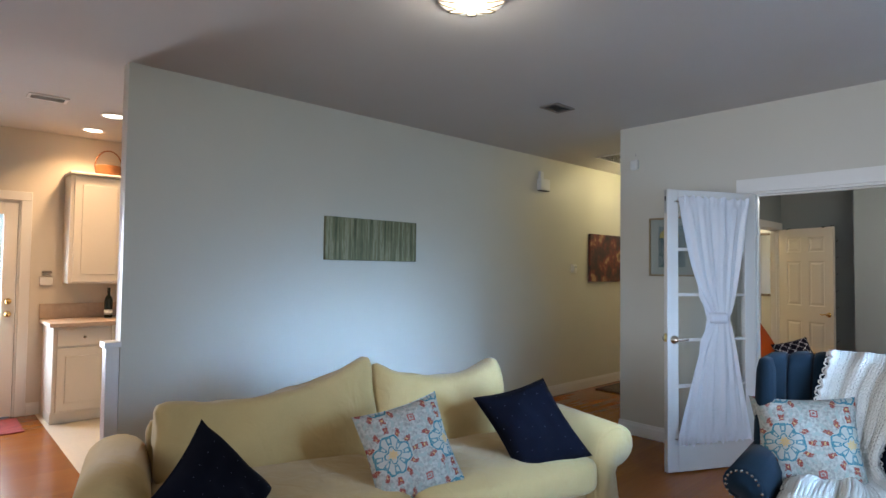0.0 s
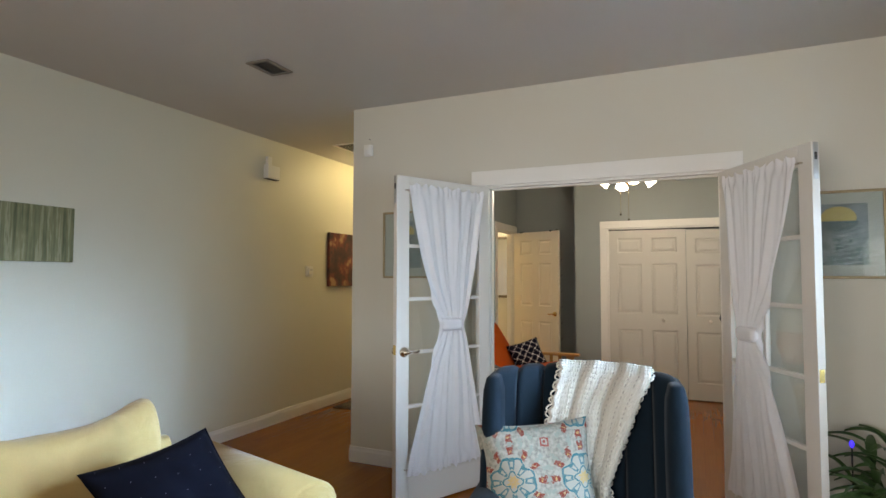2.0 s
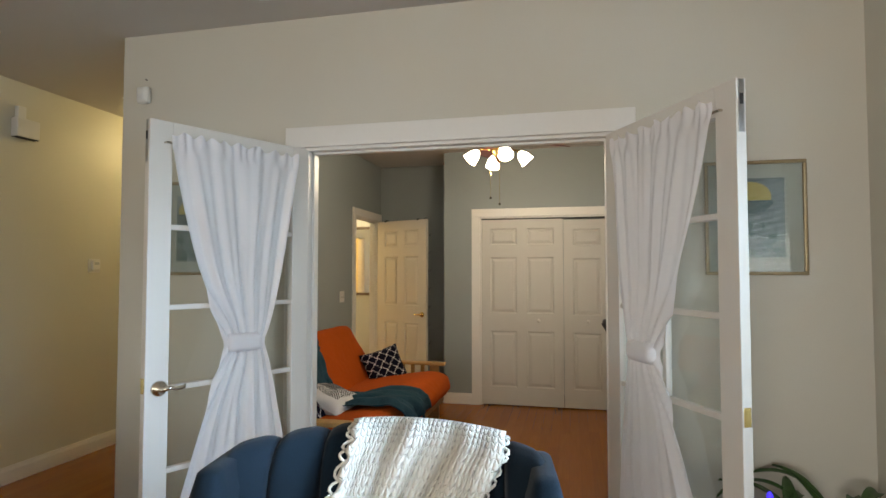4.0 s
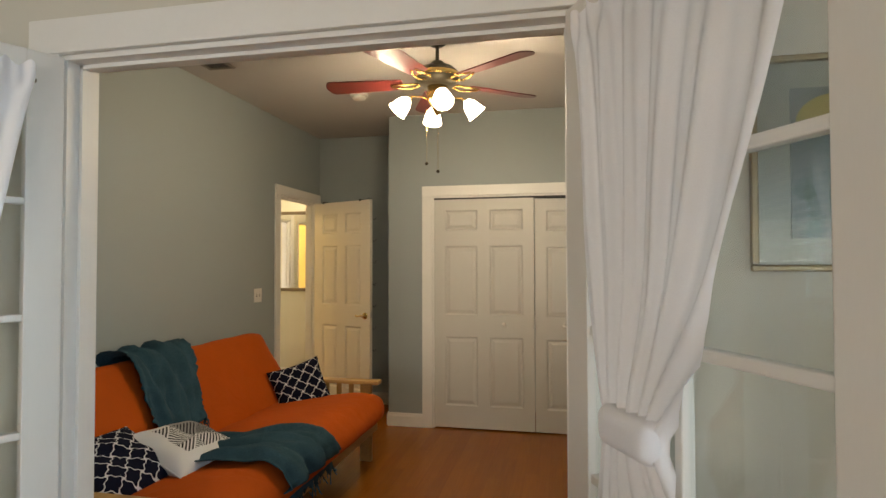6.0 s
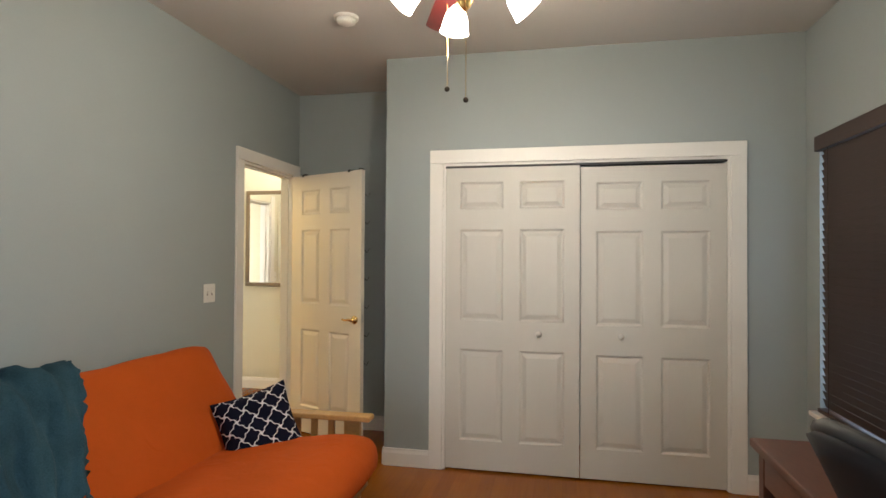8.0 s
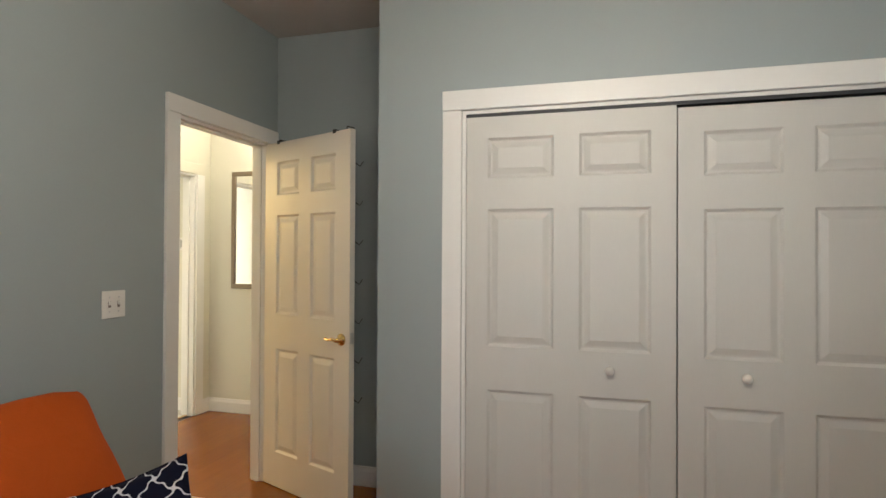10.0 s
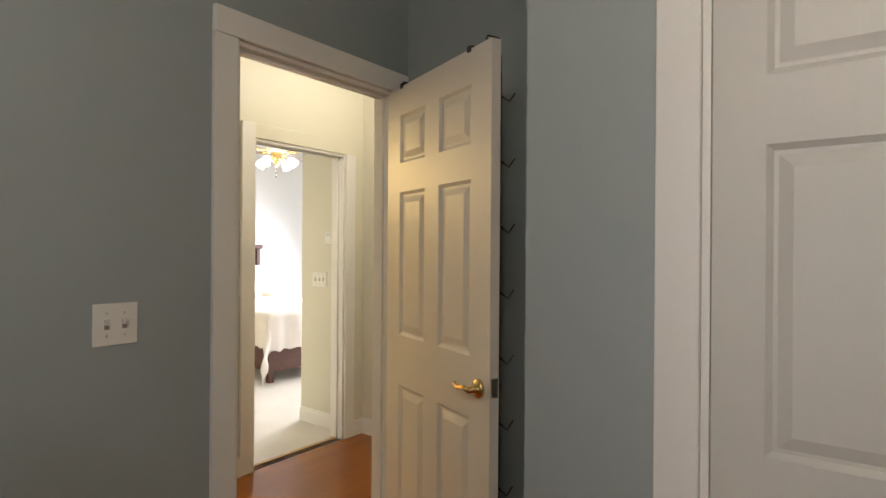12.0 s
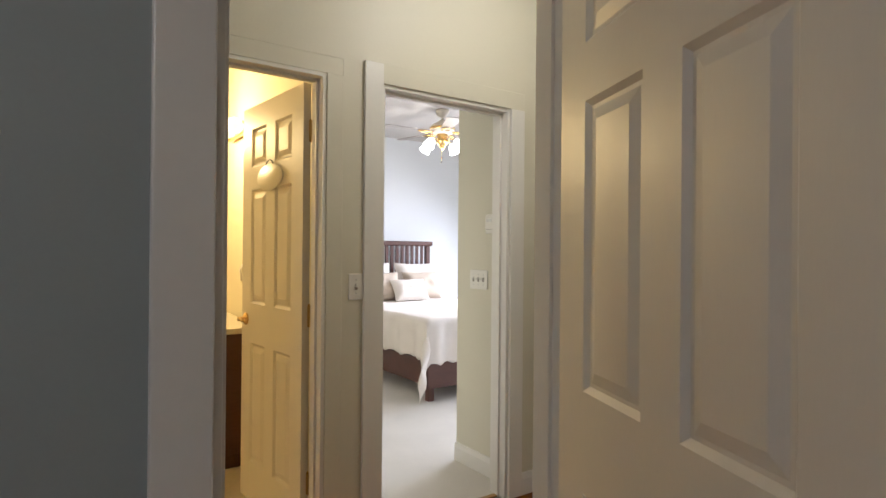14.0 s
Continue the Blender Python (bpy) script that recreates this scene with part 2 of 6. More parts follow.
def tube(bm, pts, r, n=8):
    """A round bar along points; r: a radius or one a point."""
    pts = [Vector(p) for p in pts]
    rs = r if isinstance(r, (list, tuple)) else [r] * len(pts)
    prev = None
    for i, p in enumerate(pts):
        d = (pts[min(i + 1, len(pts) - 1)] - pts[max(i - 1, 0)]).normalized()
        up = Vector((0, 0, 1)) if abs(d.z) < 0.95 else Vector((1, 0, 0))
        a = d.cross(up).normalized()
        b = d.cross(a)
        cur = [bm.verts.new(p + rs[i] * (a * math.cos(2 * math.pi * k / n) + b * math.sin(2 * math.pi * k / n))) for k in range(n)]
        if prev:
            for k in range(n):
                bm.faces.new((prev[k], prev[(k + 1) % n], cur[(k + 1) % n], cur[k]))
        else:
            bm.faces.new(cur[::-1])
        prev = cur
    bm.faces.new(prev)
    return bm


def softbox(bm, c, half, r=0.06, bulge=(0, 0, 0), cuts=9, wrinkle=0.0, seed=0.0, m=None):
    """A stuffed block: rounded edges, bulging faces, slight wrinkles."""
    tmp = bmesh.new()
    bmesh.ops.create_cube(tmp, size=2)
    bmesh.ops.subdivide_edges(tmp, edges=tmp.edges[:], cuts=cuts, use_grid_fill=True)
    h, rr = Vector(half), min(r, min(half) * 0.98)
    made = {}
    for v in tmp.verts:
        p = v.co
        q = Vector(math.copysign(abs(p[i]) ** 0.75, p[i]) * h[i] for i in range(3))
        inner = Vector(max(-(h[i] - rr), min(h[i] - rr, q[i])) for i in range(3))
        d = q - inner
        if d.length > 1e-6:
            q = inner + d.normalized() * rr
        for i in range(3):
            j, k = (i + 1) % 3, (i + 2) % 3
            q[i] += p[i] ** 3 * bulge[i] * (1 - p[j] ** 2) * (1 - p[k] ** 2)
        if wrinkle:
            q += wrinkle * noise.noise_vector(Vector((q.x * 6 + seed, q.y * 6, q.z * 6)))
        q += Vector(c)
        made[v] = bm.verts.new(m @ q if m else q)
    for f in tmp.faces:
        bm.faces.new([made[v] for v in f.verts])
    tmp.free()
    return bm


def pillow(bm, w, h, t, n=16, seed=0.0, ear=0.09):
    """A throw pillow in the x-z plane, with pointed corners."""
    rows = []
    for side in (-1, 1):
        g = []
        for i in range(n + 1):
            for j in range(n + 1):
                u, v = 2 * i / n - 1, 2 * j / n - 1
                pull = 1 - ear * (1 - abs(v) ** 2) if abs(u) > 0 else 1
                pull2 = 1 - ear * (1 - abs(u) ** 2)
                d = t / 2 * ((1 - u ** 4) * (1 - v ** 4)) ** 0.6
                d += 0.03 * noise.noise(Vector((u * 2 + seed, v * 2, side))) * (1 - u * u) * (1 - v * v)
                g.append(bm.verts.new((u * w / 2 * pull, side * max(d, 0.0015), v * h / 2 * pull2)))
        for i in range(n):
            for j in range(n):
                a = i * (n + 1) + j
                f = (g[a], g[a + 1], g[a + n + 2], g[a + n + 1])
                bm.faces.new(f if side > 0 else f[::-1])
        rows.append(g)
    m = n + 1
    edge = [i * m for i in range(m)] + [n * m + j for j in range(1, m)] + [i * m + n for i in range(n - 1, -1, -1)] + [j for j in range(n - 1, 0, -1)]
    for k, a in enumerate(edge):
        b = edge[(k + 1) % len(edge)]
        bm.faces.new((rows[0][a], rows[0][b], rows[1][b], rows[1][a]))
    return bm


def sheet(bm, f, nu, nv, thick=0.0, mapped=False):
    """A cloth from f(u, v), u and v from 0 to 1; thick: it becomes double-sided with an edge."""
    g = [[Vector(f(i / nu, j / nv)) for j in range(nv + 1)] for i in range(nu + 1)]
    layers = []
    for side in ((0, 1) if thick else (0,)):
        vs = []
        for i in range(nu + 1):
            row = []
            for j in range(nv + 1):
                p = g[i][j]
                if side:
                    du = g[min(i + 1, nu)][j] - g[max(i - 1, 0)][j]
                    dv = g[i][min(j + 1, nv)] - g[i][max(j - 1, 0)]
                    p = p - du.cross(dv).normalized() * thick
                row.append(bm.verts.new(p))
            vs.append(row)
        layers.append(vs)
        for i in range(nu):
            for j in range(nv):
                q = (vs[i][j], vs[i + 1][j], vs[i + 1][j + 1], vs[i][j + 1])
                c = ((i, j), (i + 1, j), (i + 1, j + 1), (i, j + 1))
                if side:
                    q, c = q[::-1], c[::-1]
                fc = bm.faces.new(q)
                if mapped:
                    lay = bm.loops.layers.uv.verify()
                    for lp, (a, d) in zip(fc.loops, c):
                        lp[lay].uv = (a / nu, d / nv)
    if thick:
        a, b = layers
        rim = [(i, 0) for i in range(nu)] + [(nu, j) for j in range(nv)] + [(i, nv) for i in range(nu, 0, -1)] + [(0, j) for j in range(nv, 0, -1)]
        for k, (i, j) in enumerate(rim):
            i2, j2 = rim[(k + 1) % len(rim)]
            bm.faces.new((a[i][j], a[i2][j2], b[i2][j2], b[i][j]))
    return bm


def structure(name, bm, material, label, category):
    return tagged(part(name, bm, material), label, category, kind="structure")


# ---- the shell ----
H = 2.74
XF, XB = 4.685, 4.805           # the wall with the glazed doors
YB, YH = 2.655, 2.745           # bedroom and hall faces of the hall wall
YS, YN = 4.025, 4.145           # sofa wall
XC = 8.10                       # closet wall
XA, XE = 8.81, 9.92             # alcove end, hall end
YW = -0.90                      # outer wall
F0, F1, FT = 0.122, 1.632, 2.06   # glazed doors' opening
D0, D1, DT = 7.945, 8.705, 2.052  # bedroom door
C0, C1, CT = -0.487, 1.276, 2.015  # closet
B0, B1 = 7.95, 8.705            # bath door
M0, M1 = 8.972, 9.735            # far bedroom door

structure("floor", boxes((-2.72, XE + 0.12, YW - 0.15, YS, -0.12, 0), (-2.72, 0.85, YS, 6.87, -0.12, 0)), FLOOR, "glossy reddish-brown wood strip floor", "floor")
structure("floor_kitchen", boxes((0.85, 4.0, YS, 6.87, -0.12, -0.002)), TILE, "cream tile kitchen floor", "floor")
structure("floor_bath", boxes((6.8, 8.885, YS + 0.06, 6.8, -0.12, -0.002)), TILE, "cream tile bathroom floor", "floor")
structure("floor_master", boxes((8.885, 13.1, YS + 0.06, 8.2, -0.12, 0.004)), CARPET, "pale beige bedroom carpet", "floor")
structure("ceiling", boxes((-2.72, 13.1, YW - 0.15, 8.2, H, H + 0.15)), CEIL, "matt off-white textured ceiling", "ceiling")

structure("wall_sofa", boxes((0.93, 7.5, YS, YN - 0.06, 0, H), (7.5, B0, YS, YN - 0.06, 0, H), (B0, B1, YS, YN - 0.06, DT, H), (B1, M0, YS, YN - 0.06, 0, H), (M0, M1, YS, YN - 0.06, DT, H), (M1, XE, YS, YN - 0.06, 0, H)), PAINT_HALL, "pale cream painted wall", "wall")
structure("wall_kitchen_side", boxes((0.93, 6.8, YN - 0.06, YN, 0, H)), PAINT_KITCHEN, "warm beige kitchen wall", "wall")
structure("wall_bath_south", boxes((6.8, B0, YN - 0.06, YN, 0, H), (B0, B1, YN - 0.06, YN, DT, H), (B1, 8.83, YN - 0.06, YN, 0, H)), PAINT_BATH, "cream bathroom wall", "wall")
structure("wall_master_south", boxes((8.83, M0, YN - 0.06, YN, 0, H), (M0, M1, YN - 0.06, YN, DT, H), (M1, 13.1, YN - 0.06, YN, 0, H)), PAINT_MASTER, "pale bedroom wall", "wall")
structure("wall_french_living", boxes((XF, XF + 0.06, YW, F0, 0, H), (XF, XF + 0.06, F0, F1, FT, H), (XF, XF + 0.06, F1, YH, 0, H)), PAINT_LIVING, "greige painted living room wall", "wall")
structure("wall_french_bedroom", boxes((XF + 0.06, XB, YW, F0, 0, H), (XF + 0.06, XB, F0, F1, FT, H), (XF + 0.06, XB, F1, YB, 0, H)), PAINT_BED, "blue-grey painted bedroom wall", "wall")
structure("wall_hall_south", boxes((XF + 0.06, D0, YB + 0.05, YH, 0, H), (D0, D1, YB + 0.05, YH, DT, H), (D1, XE, YB + 0.05, YH, 0, H)), PAINT_HALL, "pale cream hall wall", "wall")
structure("wall_bedroom_north", boxes((XB, D0, YB, YB + 0.05, 0, H), (D0, D1, YB, YB + 0.05, DT, H), (D1, XA, YB, YB + 0.05, 0, H)), PAINT_BED, "blue-grey painted bedroom wall", "wall")
structure("wall_alcove_end", boxes((XA, XA + 0.1, 1.675, YB + 0.05, 0, H)), PAINT_BED, "blue-grey alcove wall", "wall")
structure("wall_closet", boxes((XC, XC + 0.1, YW, C0, 0, H), (XC, XC + 0.1, C0, C1, CT, H), (XC, XC + 0.1, C1, 1.675, 0, H), (XC + 0.1, XA + 0.1, 1.575, 1.675, 0, H), (XA, XA + 0.1, YW, 1.575, 0, H)), PAINT_BED, "blue-grey closet wall", "wall")
structure("wall_hall_end", boxes((XE, XE + 0.1, YB + 0.05, YN - 0.06, 0, H)), PAINT_HALL, "pale cream hall end wall", "wall")
# the outer wall, with the openings of two windows
LW0, LW1, LZ0, LZ1 = 1.9, 3.75, 0.75, 2.08
BW0, BW1, BZ0, BZ1 = 6.9, 7.93, 0.55, 2.08


def wall_with_hole(x0, x1, a, b, z0, z1):
    y0, y1 = YW - 0.15, YW
    return boxes((x0, a, y0, y1, 0, H), (b, x1, y0, y1, 0, H), (a, b, y0, y1, 0, z0), (a, b, y0, y1, z1, H))


structure("wall_living_south", wall_with_hole(-2.72, 4.745, LW0, LW1, LZ0, LZ1), PAINT_LIVING, "greige outer wall with a window", "wall")
structure("wall_bedroom_south", wall_with_hole(4.745, XA + 0.1, BW0, BW1, BZ0, BZ1), PAINT_BED, "blue-grey outer wall with a window", "wall")
# The opening is an addition behind the camera that admits fill light.
structure("wall_living_west", boxes((-2.72, -2.57, YW, 0.0, 0, H), (-2.72, -2.57, 2.8, 6.75, 0, H), (-2.72, -2.57, 0.0, 2.8, 0, 0.7), (-2.72, -2.57, 0.0, 2.8, 2.1, H)), PAINT_LIVING, "greige wall behind the camera with an added fill-light window", "wall")
# kitchen: far wall with the opening of the outer door
K0, K1 = -0.17, 0.685
KN = 6.75                       # kitchen far wall
structure("wall_kitchen_north", boxes((-2.72, K0, KN, KN + 0.12, 0, H), (K0, K1, KN, KN + 0.12, 2.05, H), (K1, 4.0, KN, KN + 0.12, 0, H)), PAINT_KITCHEN, "warm beige kitchen wall", "wall")
structure("wall_kitchen_east", boxes((4.0, 4.1, YN, 6.87, 0, H)), PAINT_KITCHEN, "warm beige kitchen wall", "wall")
structure("wall_bath_west", boxes((6.7, 6.8, YN, 6.9, 0, H)), PAINT_BATH, "cream bathroom wall", "wall")
structure("wall_bath_north", boxes((6.8, 8.83, 6.8, 6.9, 0, H)), PAINT_BATH, "cream bathroom wall", "wall")
structure("wall_bath_east", boxes((8.83, 8.93, YN, 8.2, 0, H)), PAINT_BATH, "cream wall between the rooms", "wall")
structure("wall_master_stub", boxes((9.84, 9.94, YN, 4.62, 0, H)), PAINT_HALL, "short pale wall stub by the doorway", "wall")
structure("wall_master_north", boxes((8.93, 13.1, 8.1, 8.2, 0, H)), PAINT_MASTER, "pale bedroom wall", "wall")
structure("wall_master_east", boxes((13.0, 13.1, YN, 5.0, 0, H), (13.0, 13.1, 7.6, 8.1, 0, H), (13.0, 13.1, 5.0, 7.6, 0, 0.8), (13.0, 13.1, 5.0, 7.6, 2.4, H)), PAINT_MASTER, "pale bedroom wall with a window", "wall")


# ---- trim ----
def baseboard(x0, y0, x1, y1, h=0.115, z=0.0):
    """Along a wall from one point to another, standing on the left of that way."""
    d = Vector((x1 - x0, y1 - y0, 0))
    n = Vector((-d.y, d.x, 0)).normalized()
    a = math.degrees(math.atan2(d.y, d.x))
    bm = bmesh.new()
    prof = [(0, 0), (0.016, 0), (0.016, h - 0.03), (0.011, h - 0.014), (0.009, h), (0, h)]
    ends = []
    for xx in (0, d.length):
        ends.append([bm.verts.new((xx, py, pz)) for py, pz in prof])
    for k in range(6):
        bm.faces.new((ends[0][k], ends[0][(k + 1) % 6], ends[1][(k + 1) % 6], ends[1][k]))
    bm.faces.new(ends[0][::-1])
    bm.faces.new(ends[1])
    ob = part("baseboard", bm, TRIM)
    ob.matrix_world = pose(x0, y0, z, 0, 0, a)
    return tagged(ob, "white painted moulded baseboard", "baseboard", kind="structure")


for x0, y0, x1, y1, nx, ny in ((B0 - 0.08, YS, 0.93, YS, 0, -1), (XE, YS, M1 + 0.08, YS, 0, -1), (XE, YH, XE, YS, -1, 0), (M0 - 0.08, YS, B1 + 0.075, YS, 0, -1),
                               (XF, F0 - 0.105, XF, YW, -1, 0), (XF, YH, XF, F1 + 0.105, -1, 0), (D0 - 0.085, YB, XB, YB, 0, -1), (XA, 1.675, XA, YB - 0.02, -1, 0),
                               (XC, 1.675, XA, 1.675, 0, 1), (XC, C1 + 0.088, XC, 1.675, -1, 0), (XC, YW, XC, C0 - 0.088, -1, 0), (XB, YW, XC, YW, 0, 1), (-2.57, YW, XF, YW, 0, 1),
                               (XB, YB, XB, F1 + 0.085, 1, 0), (XB, F0 - 0.085, XB, YW, 1, 0), (XF, YH, D0 - 0.085, YH, 0, 1), (D1 + 0.085, YH, XE, YH, 0, 1),
                               (9.84, 4.62, 9.84, YN, -1, 0), (0.93, YN, 4.0, YN, 0, 1), (0.93, YS, 0.93, YN, -1, 0), (0.88, KN, K1 + 0.088, KN, 0, -1)):
    if -(y1 - y0) * nx + (x1 - x0) * ny < 0:
        x0, y0, x1, y1 = x1, y1, x0, y0
    baseboard(x0, y0, x1, y1)


def casing(name, axis, face, side, a, b, top, w=0.085, t=0.018, lining=None, label="white painted door casing", jamb_mat=None, head_mat=None, horn=0.0):
    """Flat casing on a wall face round an opening from a to b; axis: the wall's own direction; lining: (from, to) across the wall."""
    ob = thing(name, Matrix(), label, "door frame", kind="structure")

    def slab(a0, a1, c0, c1, z0, z1):
        c0, c1 = sorted((c0, c1))
        return (a0, a1, c0, c1, z0, z1) if axis == "x" else (c0, c1, a0, a1, z0, z1)

    f = face + side * t
    part("jamb_casing", boxes(slab(a - w, a, face, f, 0, top + horn), bev=0.003), jamb_mat or TRIM, ob)
    part("jamb_casing", boxes(slab(b, b + w, face, f, 0, top), bev=0.003), jamb_mat or TRIM, ob)
    part("head_casing", boxes(slab(a - (0 if horn else w), b + w, face, f - side * 0.006 if head_mat else f + side * 0.004, top, top + w), bev=0.003), head_mat or TRIM, ob)
    if lining:
        l0, l1 = lining
        part("lining", boxes(slab(a - 0.002, a + 0.016, l0, l1, 0, top - 0.016), bev=0.001), TRIM, ob)
        part("lining", boxes(slab(b - 0.016, b + 0.002, l0, l1, 0, top - 0.016), bev=0.001), TRIM, ob)
        part("lining", boxes(slab(a - 0.002, b + 0.002, l0, l1, top - 0.016, top + 0.002), bev=0.001), TRIM, ob)
        mid = (l0 + l1) / 2
        part("stop", boxes(slab(a + 0.016, a + 0.028, mid - 0.016, mid + 0.016, 0, top - 0.016), bev=0.001), TRIM, ob)
        part("stop", boxes(slab(b - 0.028, b - 0.016, mid - 0.016, mid + 0.016, 0, top - 0.016), bev=0.001), TRIM, ob)
        part("stop", boxes(slab(a + 0.016, b - 0.016, mid - 0.016, mid + 0.016, top - 0.028, top - 0.016), bev=0.001), TRIM, ob)
    return ob


casing("door_frame_french", "y", XF, -1, F0, F1, FT, 0.105, lining=(XF, XB))
casing("door_frame_french_inside", "y", XB, 1, F0, F1, FT)
casing("door_frame_bedroom", "x", YB, -1, D0, D1, DT, lining=(YB, YH))
casing("door_frame_bedroom_hall", "x", YH, 1, D0, D1, DT)
casing("door_frame_closet", "y", XC, -1, C0, C1, CT, 0.088, lining=(XC, XC + 0.1))
casing("door_frame_bath", "x", YS, -1, B0, B1, DT, 0.075, 0.008, lining=(YS, YN), label="narrow door casing painted cream like the wall", jamb_mat=PAINT_HALL, head_mat=PAINT_HALL)
casing("door_frame_master", "x", YS, -1, M0, M1, DT, 0.092, lining=(YS, YN), label="white door casing with cream painted head", head_mat=PAINT_HALL, horn=0.088)
casing("door_frame_kitchen", "x", KN, -1, K0, K1, 2.05, 0.085, lining=(KN, KN + 0.12))


# ---- doors ----
def six_panel(name, w, h, label, t=0.035, mx=0.115, mid=0.105, rows=((0.19, 0.79), (0.98, 1.585), (1.72, 1.90)), paint=None):
    """A moulded six-panel leaf; hinge edge at x = 0, y = 0 is the middle, z from 0."""
    ob = thing(name, Matrix(), label, "door", kind="structure")
    k = h / 2.0
    rows = [(a * k, b * k) for a, b in rows]
    cw = (w - 2 * mx - mid) / 2
    cols = [(mx, mx + cw), (mx + cw + mid, w - mx)]
    bm = bmesh.new()
    core = t * 0.5 - 0.011
    box(bm, 0.01, w - 0.01, -core, core, 0.01, h - 0.01)
    zs = [0] + [v for r in rows for v in r] + [h]
    for i in range(0, len(zs), 2):
        box(bm, 0, w, -t / 2, t / 2, zs[i], zs[i + 1])
    for z0, z1 in rows:
        for a, b in ((0, cols[0][0]), (cols[0][1], cols[1][0]), (cols[1][1], w)):
            box(bm, a, b, -t / 2, t / 2, z0, z1)
    part("leaf", bm, paint or DOORPAINT, ob)
    for z0, z1 in rows:
        for a, b in cols:
            bm = bmesh.new()
            for s in (-1, 1):
                loops = []
                for ins, dep in ((0.0, t / 2), (0.012, core + 0.0015), (0.020, core + 0.0015), (0.045, t / 2 - 0.0015)):
                    loops.append([bm.verts.new((x, s * dep, z)) for x, z in ((a + ins, z0 + ins), (b - ins, z0 + ins), (b - ins, z1 - ins), (a + ins, z1 - ins))])
                for p, q in zip(loops, loops[1:]):
                    for i in range(4):
                        bm.faces.new((p[i], p[(i + 1) % 4], q[(i + 1) % 4], q[i]))
                bm.faces.new(loops[-1])
            part("panel", bm, paint or DOORPAINT, ob)
    return ob


def lever(parent, x, z, y, s, back, metal):
    """A lever handle on a rose, on the side s; back: which way the lever points along x."""
    bm = bmesh.new()
    m = Matrix.Translation((x, y, z)) @ pose(0, 0, 0, -90 * s)
    lathe(bm, [(0.032, 0), (0.032, 0.006), (0.026, 0.012), (0.013, 0.016), (0.011, 0.045), (0.0, 0.048)], 20, m)
    tube(bm, [(x, y + s * 0.04, z), (x + back * 0.028, y + s * 0.045, z + 0.005), (x + back * 0.055, y + s * 0.044, z - 0.003), (x + back * 0.085, y + s * 0.042, z + 0.001), (x + back * 0.09, y + s * 0.035, z + 0.006)], [0.010, 0.008, 0.007, 0.008, 0.006], 10)
    part("lever_handle", bm, metal, parent, "shiny metal lever handle", True)


def hinge(parent, x, y, z, metal):
    bm = boxes((x - 0.018, x + 0.018, y - 0.003, y + 0.003, z - 0.045, z + 0.045))
    lathe(bm, [(0.006, -0.048), (0.006, 0.048), (0.002, 0.055)], 10, Matrix.Translation((x, y - 0.004, z)))
    part("hinge", bm, metal, parent, "brass hinge")


# bedroom door, open into the room
bd = six_panel("door_bedroom", 0.757, 2.03, "open white six-panel door with brass lever", rows=((0.20, 0.80), (1.0, 1.575), (1.69, 1.885)))
lever(bd, 0.697, 0.919, -0.0175, -1, -1, BRASS)
lever(bd, 0.697, 0.919, 0.0175, 1, -1, BRASS)
part("latch_plate", boxes((0.756, 0.759, -0.0125, 0.0125, 0.90, 0.96)), STEEL, bd)
for xk in (0.12, 0.62):
    part("hanger_hook", boxes((xk, xk + 0.022, -0.022, 0.022, 2.034, 2.040), (xk, xk + 0.022, -0.022, -0.0185, 2.02, 2.040)), BLACKGAP, bd)
bd.matrix_world = pose(8.689, 2.640, 0.008, 0, 0, -112.8)
# bathroom door, open into the bath
ba = six_panel("door_bath", 0.70, 2.03, "open white six-panel bathroom door with brass hinges", rows=((0.20, 0.80), (1.0, 1.575), (1.69, 1.885)))
lever(ba, 0.64, 0.93, 0.0175, 1, -1, BRASS)
lever(ba, 0.64, 0.93, -0.0175, -1, -1, BRASS)
for zk in (0.26, 1.0, 1.82):
    hinge(ba, 0.0, -0.012, zk, BRASS)
ba.matrix_world = pose(8.675, 4.165, 0.008, 0, 0, 95.4)
# closet doors
for y0, y1, kx, hd in ((C1 - 0.018, 0.394, 0.609, 1.977), (0.388, C0 + 0.018, 0.244, 1.960)):
    w = abs(y1 - y0)
    cd = six_panel("door_closet", w, hd, "closed white six-panel closet door with round knob", mx=0.095, mid=0.105, paint=DOORPAINT_DIMMED)
    bm = lathe(bmesh.new(), [(0.012, 0), (0.009, 0.008), (0.009, 0.014), (0.017, 0.022), (0.019, 0.03), (0.014, 0.037), (0.0, 0.039)], 16, Matrix.Translation((kx, -0.0175, 0.897)) @ pose(0, 0, 0, 90))
    part("knob", bm, DOORPAINT, cd, "white round knob", True)
    cd.matrix_world = pose(XC + 0.022, y0, 0.012, 0, 0, -90)
# Dark strip stands in for the shade in the gap above the doors.
tagged(part("closet_gap_strip", boxes((XC + 0.0015, XC + 0.04, C0 + 0.016, C1 - 0.016, 1.984, 1.9985)), BLACKGAP), "dark strip for the shaded gap over the closet doors", "track", kind="structure")

CURTAIN = cloth("white_curtain", (0.89, 0.88, 0.90), 0.30)


